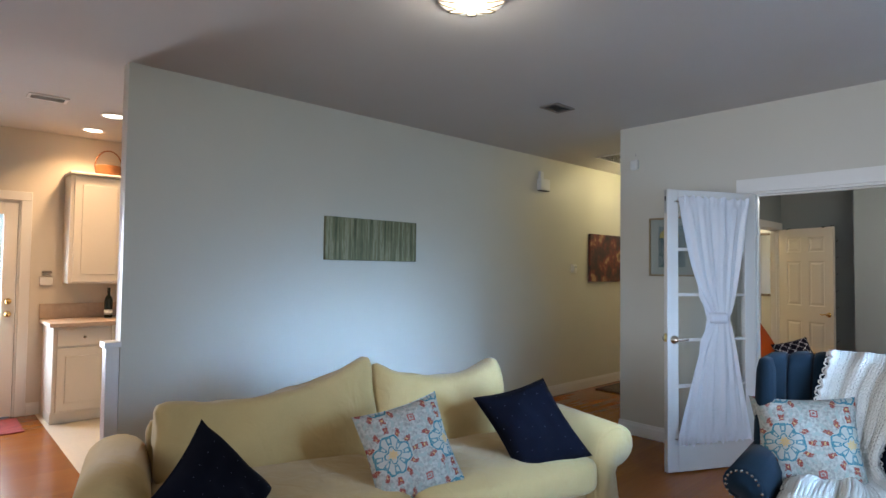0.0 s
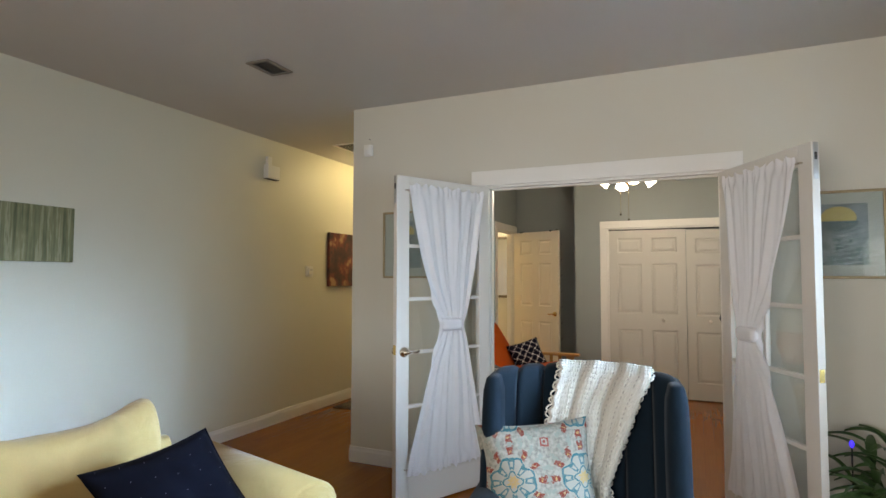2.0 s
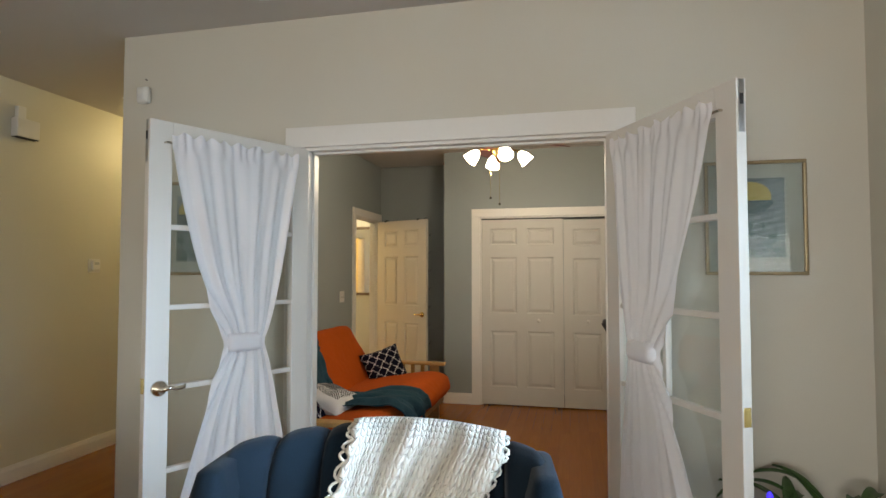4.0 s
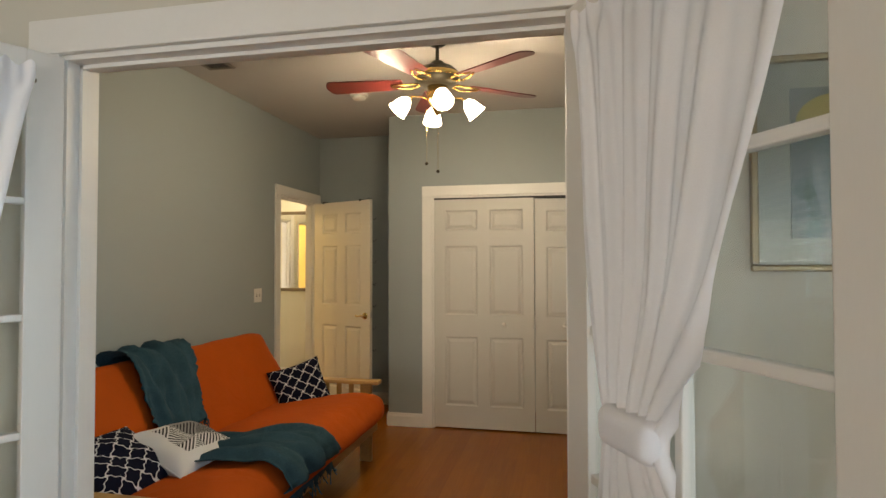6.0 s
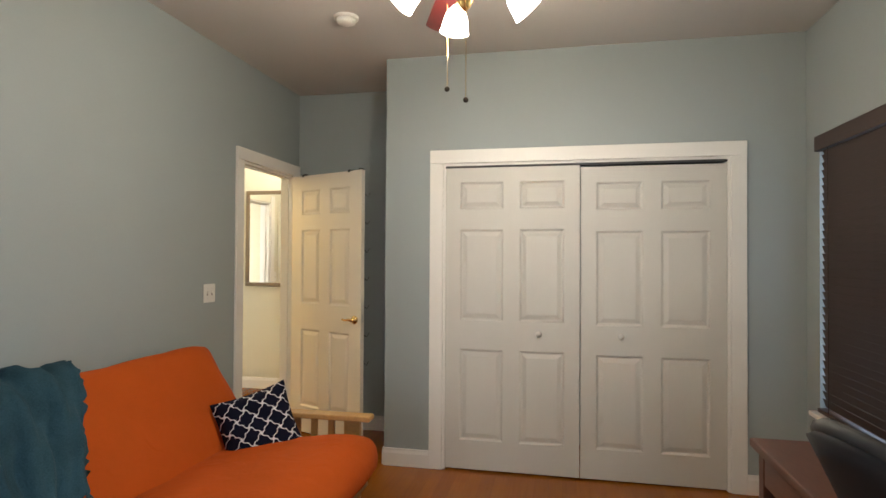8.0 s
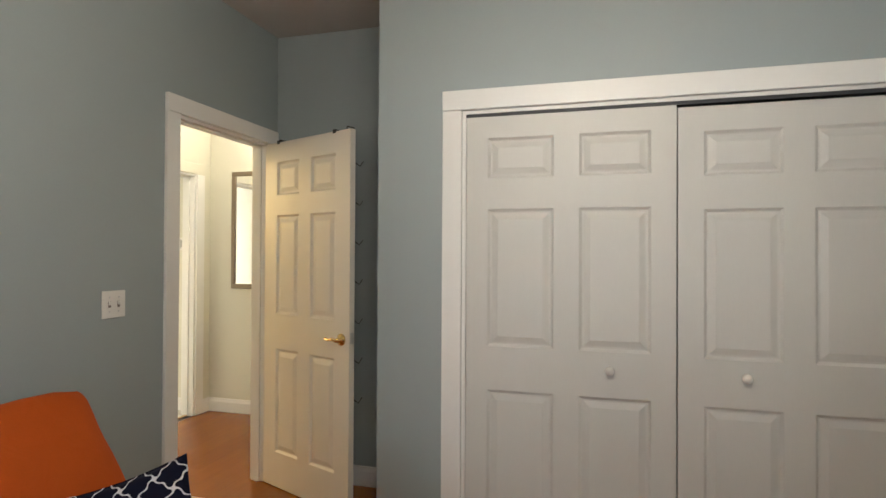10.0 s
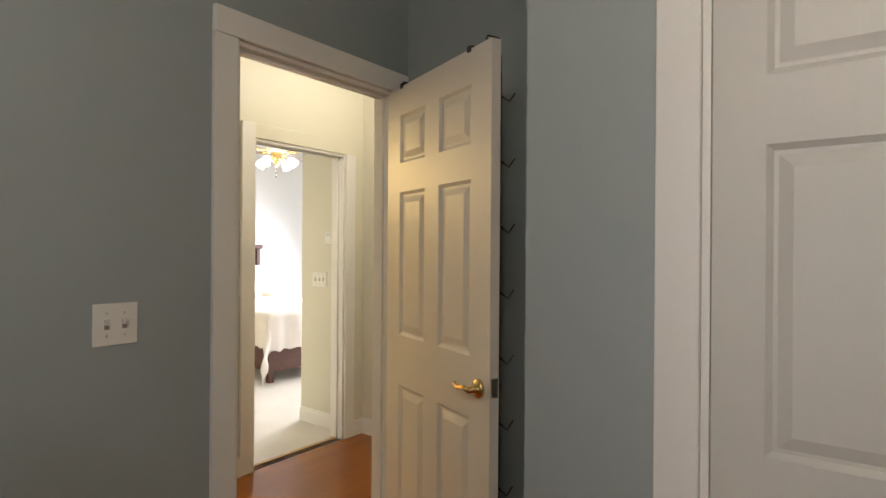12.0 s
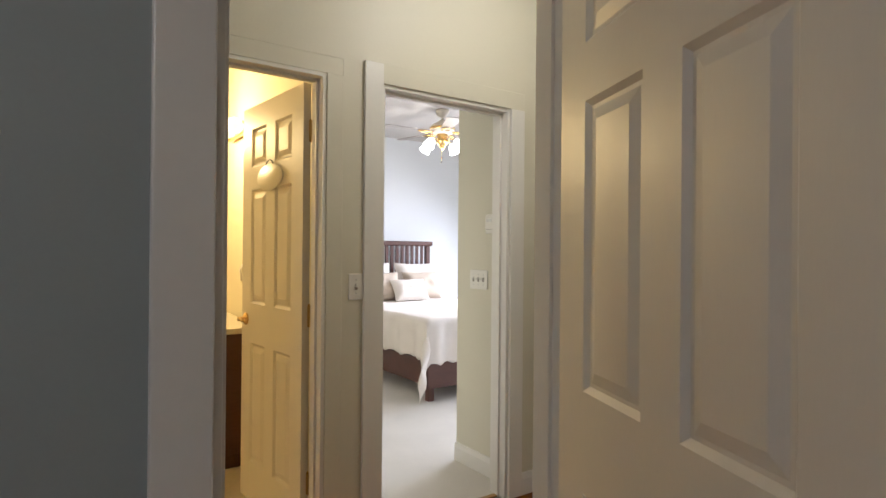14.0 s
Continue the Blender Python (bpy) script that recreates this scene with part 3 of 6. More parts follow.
def french_leaf(name, w, label, s, handle):
    """A glazed leaf, hinge edge at x = 0; s: the side that carries the curtain."""
    ob = thing(name, Matrix(), label, "door", kind="structure")
    h, t, st = 2.035, 0.038, 0.094
    gl0, gl1 = 0.275, 1.93
    part("stile", boxes((0, st, -t / 2, t / 2, 0, h), bev=0.003), DOORPAINT, ob)
    part("stile", boxes((w - st, w, -t / 2, t / 2, 0, h), bev=0.003), DOORPAINT, ob)
    part("rail", boxes((st, w - st, -t / 2, t / 2, 0, gl0), bev=0.002), DOORPAINT, ob)
    part("rail", boxes((st, w - st, -t / 2, t / 2, gl1, h), bev=0.002), DOORPAINT, ob)
    step = (gl1 - gl0) / 5
    for k in range(1, 5):
        z = gl0 + k * step
        for a0, a1 in ((st, w / 2 - 0.011), (w / 2 + 0.011, w - st)):
            part("muntin", boxes((a0, a1, -0.014, 0.014, z - 0.011, z + 0.011), bev=0.004), DOORPAINT, ob)
    part("muntin", boxes((w / 2 - 0.011, w / 2 + 0.011, -0.014, 0.014, gl0, gl1), bev=0.004), DOORPAINT, ob)
    for k in range(5):
        for a0, a1 in ((st - 0.004, w / 2 - 0.002), (w / 2 + 0.002, w - st + 0.004)):
            p = part("pane", boxes((a0, a1, -0.002, 0.002, gl0 + k * step + 0.002, gl0 + (k + 1) * step - 0.002)), GLASS, ob, "clear glass pane")
            p.visible_shadow = False
    cx, c0, c1 = w / 2, st - 0.008, w - st + 0.020
    tie, hem, top = 1.10, 0.185, 1.985
    tc = w * (0.47 if handle else 0.38)
    rod0, rod1 = 0.235, 1.945

    def shape(u, v):
        z = hem + v * (top - hem)
        neck = 0.086
        if z > tie:
            k = min(1, (z - tie) / (rod1 - tie))
            half = neck + k ** 0.72 * ((c1 - c0) / 2 - neck)
        else:
            k = min(1, (tie - z) / (tie - rod0))
            half = neck + k ** 0.82 * ((c1 - c0) / 2 + 0.01 - neck)
        near = math.exp(-((z - tie) / 0.16) ** 2)
        # deep folds that run out of the gathered tie, finer ones at the rods
        ph = u * (5.2 + 1.6 * near) * 2 * math.pi + 1.1 * math.sin(2.3 * v + s) + 1.5 * math.sin(4.2 * u + s) + 0.7 * noise.noise(Vector((u * 3, v * 2.2, 4 + s)))
        deep = 0.010 + 0.012 * math.sin(math.pi * k) + 0.004 * near
        off = deep * (math.sin(ph) * (0.75 + 0.5 * noise.noise(Vector((u * 4, v * 1.5, 9)))) + 0.28 * math.sin(2.3 * ph + 3 * v))
        off += 0.010 * noise.noise(Vector((u * 4, v * 5, s)))
        rodness = max(math.exp(-((z - rod1) / 0.03) ** 2), math.exp(-((z - rod0) / 0.03) ** 2))
        frill = 0.007 * math.sin(u * 84 + 3 * math.sin(u * 13)) + 0.005 * math.sin(u * 47 + 2)
        off = off * (1 - rodness) + frill * (0.35 + 0.65 * (z > rod1 or z < rod0)) * (1 if z > rod1 - 0.03 or z < rod0 + 0.03 else 0)
        x = tc + (cx - tc) * k ** 0.8 + (2 * u - 1) * half + 0.007 * math.sin(9 * v + 7 * u) * (1 - rodness)
        zz = z
        if v == 0:
            zz += 0.014 * abs(math.sin(u * 31)) + 0.006 * math.sin(u * 90)
        if v == 1:
            zz += 0.010 * math.sin(u * 55 + 2 * math.sin(u * 9))
        return (x, s * (0.044 + 0.75 * off), zz)

    cur = part("curtain", sheet(bmesh.new(), shape, 130, 64), CURTAIN, ob, "white gathered curtain tied in the middle", True)
    bm = softbox(bmesh.new(), (tc, s * 0.044, tie), (0.083, 0.030, 0.042), 0.026, (0.0, 0.004, 0.0), 11, 0.005, 3.0 * s)
    part("tie_band", bm, CURTAIN, cur, "white curtain tie band", True)
    for zr in (rod1, rod0):
        bm = tube(bmesh.new(), [(c0 - 0.012, s * 0.017, zr), (c0 - 0.012, s * 0.030, zr), (c1 + 0.012, s * 0.030, zr), (c1 + 0.012, s * 0.017, zr)], 0.005, 8)
        part("curtain_rod", bm, NICKEL, ob, "thin metal sash rod")
    if handle:
        lever(ob, w - 0.055, 0.945, s * t / 2, s, -1, NICKEL)
        bm = lathe(bmesh.new(), [(0.03, 0), (0.026, 0.01), (0.012, 0.016), (0.011, 0.03), (0.026, 0.04), (0.024, 0.06), (0, 0.066)], 16, Matrix.Translation((w - 0.055, -s * t / 2, 0.945)) @ pose(0, 0, 0, 90 * s))
        part("knob", bm, NICKEL, ob, "", True)
    part("strike_plate", boxes((w - 0.001, w + 0.002, -0.013, 0.013, 0.93, 0.99)), BRASS, ob, "brass strike plate")
    part("flush_bolt", boxes((w - 0.001, w + 0.002, -0.011, 0.011, 1.86, 2.03)), STEEL, ob, "steel flush bolt plate")
    part("bolt_knob", boxes((w + 0.001, w + 0.004, -0.006, 0.006, 1.95, 1.985)), BLACKGAP, ob)
    return ob


fl = french_leaf("door_french", 0.786, "open white glazed door with tied white curtain", 1, True)
fl.matrix_world = pose(XF - 0.012, F1 - 0.01, 0.01, 0, 0, 180 - 26.2)
fr = french_leaf("door_french", 0.786, "open white glazed door with white curtain and flush bolt", -1, False)
fr.matrix_world = pose(XF - 0.012, F0 + 0.01, 0.01, 0, 0, 180 + 27.3)

# ---- fabrics and patterns ----
SOFA = mat("butter_yellow_cotton", (0.44, 0.315, 0.132), 0.95, var=0.07, scale=4, grain=260, bump=0.35, dist=0.0012, spec=0.15, sheen=0.2, crumple=0.014)
TEALBLUE = mat("slate_blue_velvet", (0.0022, 0.0095, 0.0175), 0.85, var=0.3, scale=5, grain=300, bump=0.3, dist=0.001, spec=0.18, sheen=0.06)
ORANGE = mat("burnt_orange_cotton", (0.42, 0.072, 0.008), 0.9, var=0.08, scale=5, grain=300, bump=0.3, dist=0.001, spec=0.15, crumple=0.008)
THROW_TEAL = mat("teal_woven_throw", (0.028, 0.066, 0.090), 0.95, var=0.3, scale=9, grain=180, bump=0.8, dist=0.003, spec=0.1, crumple=0.02)
LINEN = mat("white_linen", (0.74, 0.68, 0.62), 0.9, var=0.05, scale=8, grain=200, bump=0.35, dist=0.001, spec=0.1)
TAN = mat("tan_linen", (0.50, 0.42, 0.34), 0.9, var=0.05, scale=8, grain=200, bump=0.35, dist=0.001, spec=0.1)
GILT = mat("gilt_frame", (0.34, 0.27, 0.16), 0.42, 0.8, var=0.15, grain=80, bump=0.1)
WHITEMAT = mat("white_mount_card", (0.72, 0.71, 0.68), 0.9, var=0.01, bump=0)
BLACKMESH = mat("black_mesh_fabric", (0.012, 0.012, 0.014), 0.8, var=0.2, grain=500, bump=0.4, dist=0.001)
BLADE = mat("mahogany_blade", (0.085, 0.013, 0.012), 0.3, var=0.2, scale=3, grain=30, bump=0.05, stretch=(0.4, 4, 4))
DARKBRONZE = mat("dark_bronze", (0.05, 0.042, 0.03), 0.35, 0.8, var=0.1, bump=0)
GREEN = mat("plant_leaf", (0.05, 0.11, 0.03), 0.45, var=0.35, scale=9, grain=60, bump=0.1)
LAMINATE = mat("beige_laminate", (0.50, 0.38, 0.28), 0.4, var=0.12, scale=30, grain=200, bump=0)
CABINET = mat("white_cabinet_paint", (0.78, 0.72, 0.62), 0.4, var=0.015, bump=0.03)
LIT_SHADE = glow("lit_frosted_shade", (1.0, 0.93, 0.78), 14.0)
LIT_DISC = glow("lit_downlight", (1.0, 0.86, 0.66), 9.0)
LIT_DOME = glow("lit_dome", (1.0, 0.88, 0.66), 1.6)
BLUE_LED = glow("blue_led", (0.05, 0.03, 1.0), 1.6)


def knit_mat(cols=30, rows=84):
    """Cream knitting: plump stitches in columns, with a row of small holes at every third."""
    m = mat("cream_chunky_knit", (0.66, 0.60, 0.50), 0.95, var=0.08, scale=8, grain=200, bump=0.0, spec=0.1)
    s = Sums(m)
    u, v, w = s.xyz("UV")
    wob = s.op("MULTIPLY", s.op("SUBTRACT", s.noise(30, 2), 0.5), 0.012)
    u, v = s.op("ADD", u, wob), s.op("ADD", v, wob)
    cu = s.op("MULTIPLY", u, cols)
    fu = s.op("ABSOLUTE", s.op("SUBTRACT", s.op("MULTIPLY", s.op("FRACT", cu), 2), 1))
    slant = s.op("MULTIPLY", fu, 0.5)
    fv = s.op("ABSOLUTE", s.op("SUBTRACT", s.op("MULTIPLY", s.op("FRACT", s.op("ADD", s.op("MULTIPLY", v, rows), slant)), 2), 1))
    h = s.op("SUBTRACT", 1.0, s.op("MAXIMUM", s.op("POWER", fu, 2.5), s.op("POWER", fv, 2.5)))
    third = s.op("LESS_THAN", s.op("FRACT", s.op("DIVIDE", s.op("FLOOR", s.op("ADD", cu, 0.5)), 3)), 0.2)
    hole = s.op("MULTIPLY", third, s.op("MULTIPLY", s.op("GREATER_THAN", fu, 0.66), s.op("GREATER_THAN", fv, 0.55)))
    hgt = s.op("SUBTRACT", h, s.op("MULTIPLY", hole, 0.5))
    bp = s.nt.nodes.new("ShaderNodeBump")
    bp.inputs["Strength"].default_value, bp.inputs["Distance"].default_value = 0.9, 0.0045
    s.nt.links.new(hgt, bp.inputs["Height"])
    s.nt.links.new(bp.outputs[0], s.nt.nodes["Principled BSDF"].inputs["Normal"])
    # Holes aren't cut through; their shade is painted into the colour.
    s.colour(s.lay((0.69, 0.65, 0.57), s.op("MULTIPLY", hole, 0.45), (0.26, 0.22, 0.18)))
    return m


KNIT = knit_mat()


def medallion_mat():
    """Grey-cream cloth with tiled medallions in teal, ochre and rust."""
    m = mat("medallion_print", (0.6, 0.56, 0.48), 0.9, var=0.05, bump=0.3, dist=0.001, spec=0.1)
    s = Sums(m)
    x, y, z = s.xyz()
    wob = s.op("MULTIPLY", s.op("SUBTRACT", s.noise(60, 3), 0.5), 0.016)
    P = 0.262
    cx = s.op("SUBTRACT", s.op("FLOORED_MODULO", s.op("ADD", x, P * 0.86), P), P / 2)
    cz = s.op("SUBTRACT", s.op("FLOORED_MODULO", s.op("ADD", z, P * 0.5), P), P / 2)
    ax, az = s.op("ABSOLUTE", s.op("ADD", cx, wob)), s.op("ABSOLUTE", s.op("ADD", cz, wob))
    r = s.op("SQRT", s.op("ADD", s.op("MULTIPLY", ax, ax), s.op("MULTIPLY", az, az)))
    th = s.op("ARCTAN2", cz, cx)
    pet = s.op("COSINE", s.op("MULTIPLY", th, 8))
    four = s.op("COSINE", s.op("MULTIPLY", th, 4))
    base = s.ramp(s.noise(70, 4), [(0.36, (0.21, 0.20, 0.17)), (0.62, (0.36, 0.34, 0.29))])
    rr = s.op("ADD", r, s.op("MULTIPLY", four, -0.007))
    speck = s.noise(120, 2)
    c = s.lay(base, s.band(rr, 0.0, 0.086), (0.34, 0.32, 0.27))
    # a rosette: centre, petals with lighter hearts, a scalloped rim
    rim = s.op("ADD", rr, s.op("MULTIPLY", pet, 0.005))
    c = s.lay(c, s.band(rim, 0.072, 0.080), (0.03, 0.14, 0.17))
    petal = s.op("MULTIPLY", s.band(rr, 0.036, 0.070), s.op("GREATER_THAN", pet, 0.1))
    c = s.lay(c, petal, (0.06, 0.155, 0.175))
    heart = s.op("MULTIPLY", s.band(rr, 0.044, 0.062), s.op("GREATER_THAN", pet, 0.72))
    c = s.lay(c, heart, (0.34, 0.33, 0.28))
    c = s.lay(c, s.band(rr, 0.026, 0.032), (0.03, 0.14, 0.16))
    c = s.lay(c, s.op("LESS_THAN", s.op("ADD", r, s.op("MULTIPLY", pet, 0.004)), 0.018), (0.45, 0.30, 0.13))
    # rust sprigs round it and grey-green tendrils between
    sprig = s.op("ADD", s.op("COSINE", s.op("MULTIPLY", th, 12)), s.op("MULTIPLY", s.op("SUBTRACT", speck, 0.5), 2.4))
    c = s.lay(c, s.op("MULTIPLY", s.band(rr, 0.086, 0.120), s.op("GREATER_THAN", sprig, 0.35)), (0.21, 0.045, 0.03))
    c = s.lay(c, s.op("MULTIPLY", s.band(rr, 0.096, 0.103), s.op("GREATER_THAN", sprig, 0.85)), (0.46, 0.27, 0.10))
    vine = s.op("ADD", s.op("COSINE", s.op("MULTIPLY", th, 20)), s.op("MULTIPLY", s.op("SUBTRACT", speck, 0.5), 3.0))
    c = s.lay(c, s.op("MULTIPLY", s.band(rr, 0.114, 0.150), s.op("GREATER_THAN", vine, 0.5)), (0.25, 0.28, 0.24))
    sz = s.op("ABSOLUTE", s.op("SUBTRACT", az, P / 2))
    sq = s.op("MAXIMUM", s.op("ABSOLUTE", s.op("SUBTRACT", s.op("ABSOLUTE", cx), P / 2)), sz)
    c = s.lay(c, s.band(sq, 0.010, 0.016), (0.27, 0.06, 0.05))
    c = s.lay(c, s.band(sq, 0.0, 0.005), (0.27, 0.06, 0.05))
    worn = s.op("MULTIPLY", s.op("GREATER_THAN", s.noise(240, 2), 0.56), 0.4)
    c = s.lay(c, worn, (0.33, 0.31, 0.27))
    s.colour(c)
    return m


def trellis_mat():
    """Navy with a white four-leaf lattice."""
    m = mat("navy_trellis_print", (0.02, 0.02, 0.05), 0.9, var=0.05, bump=0.3, dist=0.001, spec=0.1)
    s = Sums(m)
    x, y, z = s.xyz()
    k = 2 * math.pi / 0.092
    u, v = s.op("MULTIPLY", x, k), s.op("MULTIPLY", z, k)
    f = s.op("ADD", s.op("COSINE", u), s.op("COSINE", v))
    lobes = s.op("MULTIPLY", s.op("MULTIPLY", s.op("SINE", s.op("MULTIPLY", u, 2)), s.op("SINE", s.op("MULTIPLY", v, 2))), 0.55)
    g = s.op("ADD", f, lobes)
    line = s.op("LESS_THAN", s.op("ABSOLUTE", g), 0.24)
    s.colour(s.lay((0.006, 0.007, 0.018), line, (0.62, 0.62, 0.64)))
    return m


def geometric_mat():
    """White and grey blocks, with black stripes in turned triangles."""
    m = mat("geometric_print", (0.7, 0.7, 0.7), 0.9, var=0.05, bump=0.3, dist=0.001, spec=0.1)
    s = Sums(m)
    x, y, z = s.xyz()
    P = 0.17
    fx = s.op("FLOORED_MODULO", s.op("ADD", x, 0.02), P)
    fz = s.op("FLOORED_MODULO", s.op("ADD", z, 0.05), P)
    up = s.op("GREATER_THAN", fx, fz)
    s1 = s.op("GREATER_THAN", s.op("SINE", s.op("MULTIPLY", s.op("ADD", fx, fz), 300)), 0)
    s2 = s.op("GREATER_THAN", s.op("SINE", s.op("MULTIPLY", s.op("SUBTRACT", fx, fz), 300)), 0)
    st = s.op("ADD", s.op("MULTIPLY", up, s1), s.op("MULTIPLY", s.op("SUBTRACT", 1, up), s2))
    zone = s.op("MULTIPLY", s.op("GREATER_THAN", x, -0.13), s.op("LESS_THAN", s.op("ABSOLUTE", z), 0.115))
    grey = s.op("MULTIPLY", s.op("GREATER_THAN", x, -0.02), s.op("GREATER_THAN", z, -0.03))
    c = s.lay((0.66, 0.66, 0.67), grey, (0.26, 0.26, 0.27))
    s.colour(s.lay(c, s.op("MULTIPLY", st, zone), (0.03, 0.03, 0.035)))
    return m


def star_navy_mat():
    m = mat("navy_dotted_cloth", (0.006, 0.007, 0.017), 0.95, var=0.3, bump=0.4, dist=0.001, spec=0.1)
    s = Sums(m)
    x, y, z = s.xyz()
    P = 0.062
    a = s.op("SUBTRACT", s.op("FLOORED_MODULO", x, P), P / 2)
    b = s.op("SUBTRACT", s.op("FLOORED_MODULO", s.op("ADD", z, s.op("MULTIPLY", s.op("FLOOR", s.op("DIVIDE", x, P)), 0.031)), P), P / 2)
    d = s.op("SQRT", s.op("ADD", s.op("MULTIPLY", a, a), s.op("MULTIPLY", b, b)))
    base = s.ramp(s.noise(5, 3), [(0.3, (0.0018, 0.0022, 0.005)), (0.7, (0.004, 0.005, 0.011))])
    s.colour(s.lay(base, s.op("LESS_THAN", d, 0.0018), (0.10, 0.10, 0.13)))
    return m


MEDALLION, TRELLIS, GEOMETRIC, STARRY = medallion_mat(), trellis_mat(), geometric_mat(), star_navy_mat()


def extrude(bm, prof, y0, y1, m=None):
    """A closed outline in x-z drawn along y."""
    ends = [[bm.verts.new((m @ Vector((a, y, b))) if m else (a, y, b)) for a, b in prof] for y in (y0, y1)]
    n = len(prof)
    fs = [bm.faces.new((ends[0][k], ends[0][(k + 1) % n], ends[1][(k + 1) % n], ends[1][k])) for k in range(n)]
    caps = [bm.faces.new(ends[0][::-1]), bm.faces.new(ends[1])]
    bmesh.ops.bevel(bm, geom=[e for f in caps for e in f.edges], offset=0.018, segments=3, affect="EDGES")
    return bm


def roll_arm(w, h, s, roll, foot=0.03):
    """Outline of a rolled arm: the roll leans out to the side s."""
    pts = [(-s * w * 0.42, foot), (-s * w * 0.42, h - roll * 1.3)]
    for k in range(15):
        a = math.pi * (0.92 - 1.5 * k / 14)
        pts.append((s * (0.02 + roll * 1.15 * math.cos(math.pi - a) * -1), h - roll + roll * math.sin(a)))
    pts.append((s * w * 0.30, foot))
    return pts


def throw_pillow(name, w, h, t, material, m, label, seed=0.0, group="", slump=0.0):
    ob = thing(name, m, label, "pillow", group)
    bm = pillow(bmesh.new(), w, h, t, seed=seed)
    for v in bm.verts:
        v.co.z -= slump * v.co.x
    part("cover", bm, material, ob, "", True)
    bm = bmesh.new()
    n = 40
    pts = []
    for k in range(n + 1):
        q = 4 * k / n
        e = int(q) % 4
        f = 2 * (q - int(q)) - 1
        u, v = ((f, -1), (1, f), (-f, 1), (-1, -f))[e]
        pts.append((u * w / 2 * (1 - 0.09 * (1 - v * v)), 0, v * h / 2 * (1 - 0.09 * (1 - u * u)) - slump * u * w / 2 * (1 - 0.09 * (1 - v * v))))
    tube(bm, pts, 0.0035, 6)
    part("piping", bm, material, ob)
    return ob


# ---- sofa ----
def sofa():
    ob = thing("sofa", pose(1.601, 1.928, 0, 0, 0, -15.0), "butter-yellow slipcovered sofa with rolled arms", "sofa")
    L = 1.28
    part("base", softbox(bmesh.new(), (0, 0.50, 0.17), (L - 0.2, 0.43, 0.135), 0.03, cuts=7, wrinkle=0.006), SOFA, ob, "", True)
    part("back_frame", softbox(bmesh.new(), (0, 0.90, 0.37), (L - 0.24, 0.075, 0.33), 0.06, cuts=7, wrinkle=0.008), SOFA, ob, "", True)
    for sgn, nm in ((-1, 0), (1, 1)):
        cx = sgn * 0.515
        part("seat_cushion", softbox(bmesh.new(), (cx, 0.38, 0.395), (0.51, 0.41, 0.09), 0.06, (0, 0.02, 0.028), 11, 0.008, seed=3 * sgn), SOFA, ob, "", True)
        hw = 0.53 if sgn < 0 else 0.41
        bm = softbox(bmesh.new(), (0, 0, 0), (hw, 0.125, 0.225), 0.06, (0.0, 0.05, -0.02), 17, 0.024, seed=7 * sgn)
        for v in bm.verts:
            t = (v.co.z + 0.235) / 0.47
            if t > 0.5:
                v.co.z += 0.055 * (t - 0.5) * 2 * max(0, -sgn * v.co.x * 0.6 + sgn * 0.0 + abs(v.co.x)) * (1.2 if sgn < 0 and v.co.x > 0 else 0.7)
                if sgn < 0:
                    v.co.z -= 0.17 * max(0, 0.45 - v.co.x) * (t - 0.35)
            v.co.y += 0.03 * t
            v.co.z += 0.055 * max(0, t - 0.6) * 2.5 * (abs(v.co.x) / hw) ** 4 - (0.05 * max(0, t - 0.5) * (1 - (v.co.x / hw) ** 2) if sgn > 0 else 0)
        bmesh.ops.transform(bm, matrix=pose(-0.475 if sgn < 0 else 0.472, 0.72, 0.637, -13), verts=bm.verts)
        part("back_cushion", bm, SOFA, ob, "", True)
        bm = extrude(bmesh.new(), roll_arm(0.30, 0.635, sgn, 0.115), 0.0, 0.92)
        bmesh.ops.transform(bm, matrix=pose(sgn * (L - 0.14), 0, 0), verts=bm.verts)
        for v in bm.verts:
            v.co += 0.006 * noise.noise_vector(v.co * 5)
        part("arm", bm, SOFA, ob, "", True)
    part("skirt", boxes((-L + 0.04, L - 0.04, 0.02, 0.034, 0.01, 0.20), (-L + 0.04, -L + 0.054, 0.034, 0.93, 0.01, 0.20), (L - 0.054, L - 0.04, 0.034, 0.93, 0.01, 0.20)), SOFA, ob)


sofa()
throw_pillow("throw_pillow", 0.39, 0.45, 0.16, STARRY, pose(2.336, 1.886, 0.64, -28, -24, -20), "navy throw pillow with tiny pale dots", 1.0, "sofa pillows", 0.24)
throw_pillow("throw_pillow", 0.45, 0.44, 0.16, STARRY, pose(0.861, 2.24, 0.555, -50, 48, -14), "navy throw pillow with tiny pale dots", 2.0, "sofa pillows")
throw_pillow("throw_pillow", 0.415, 0.43, 0.13, MEDALLION, pose(1.653, 2.047, 0.62, -26, -12, -18), "cream throw pillow printed with teal and rust medallions", 3.0, "sofa pillows")


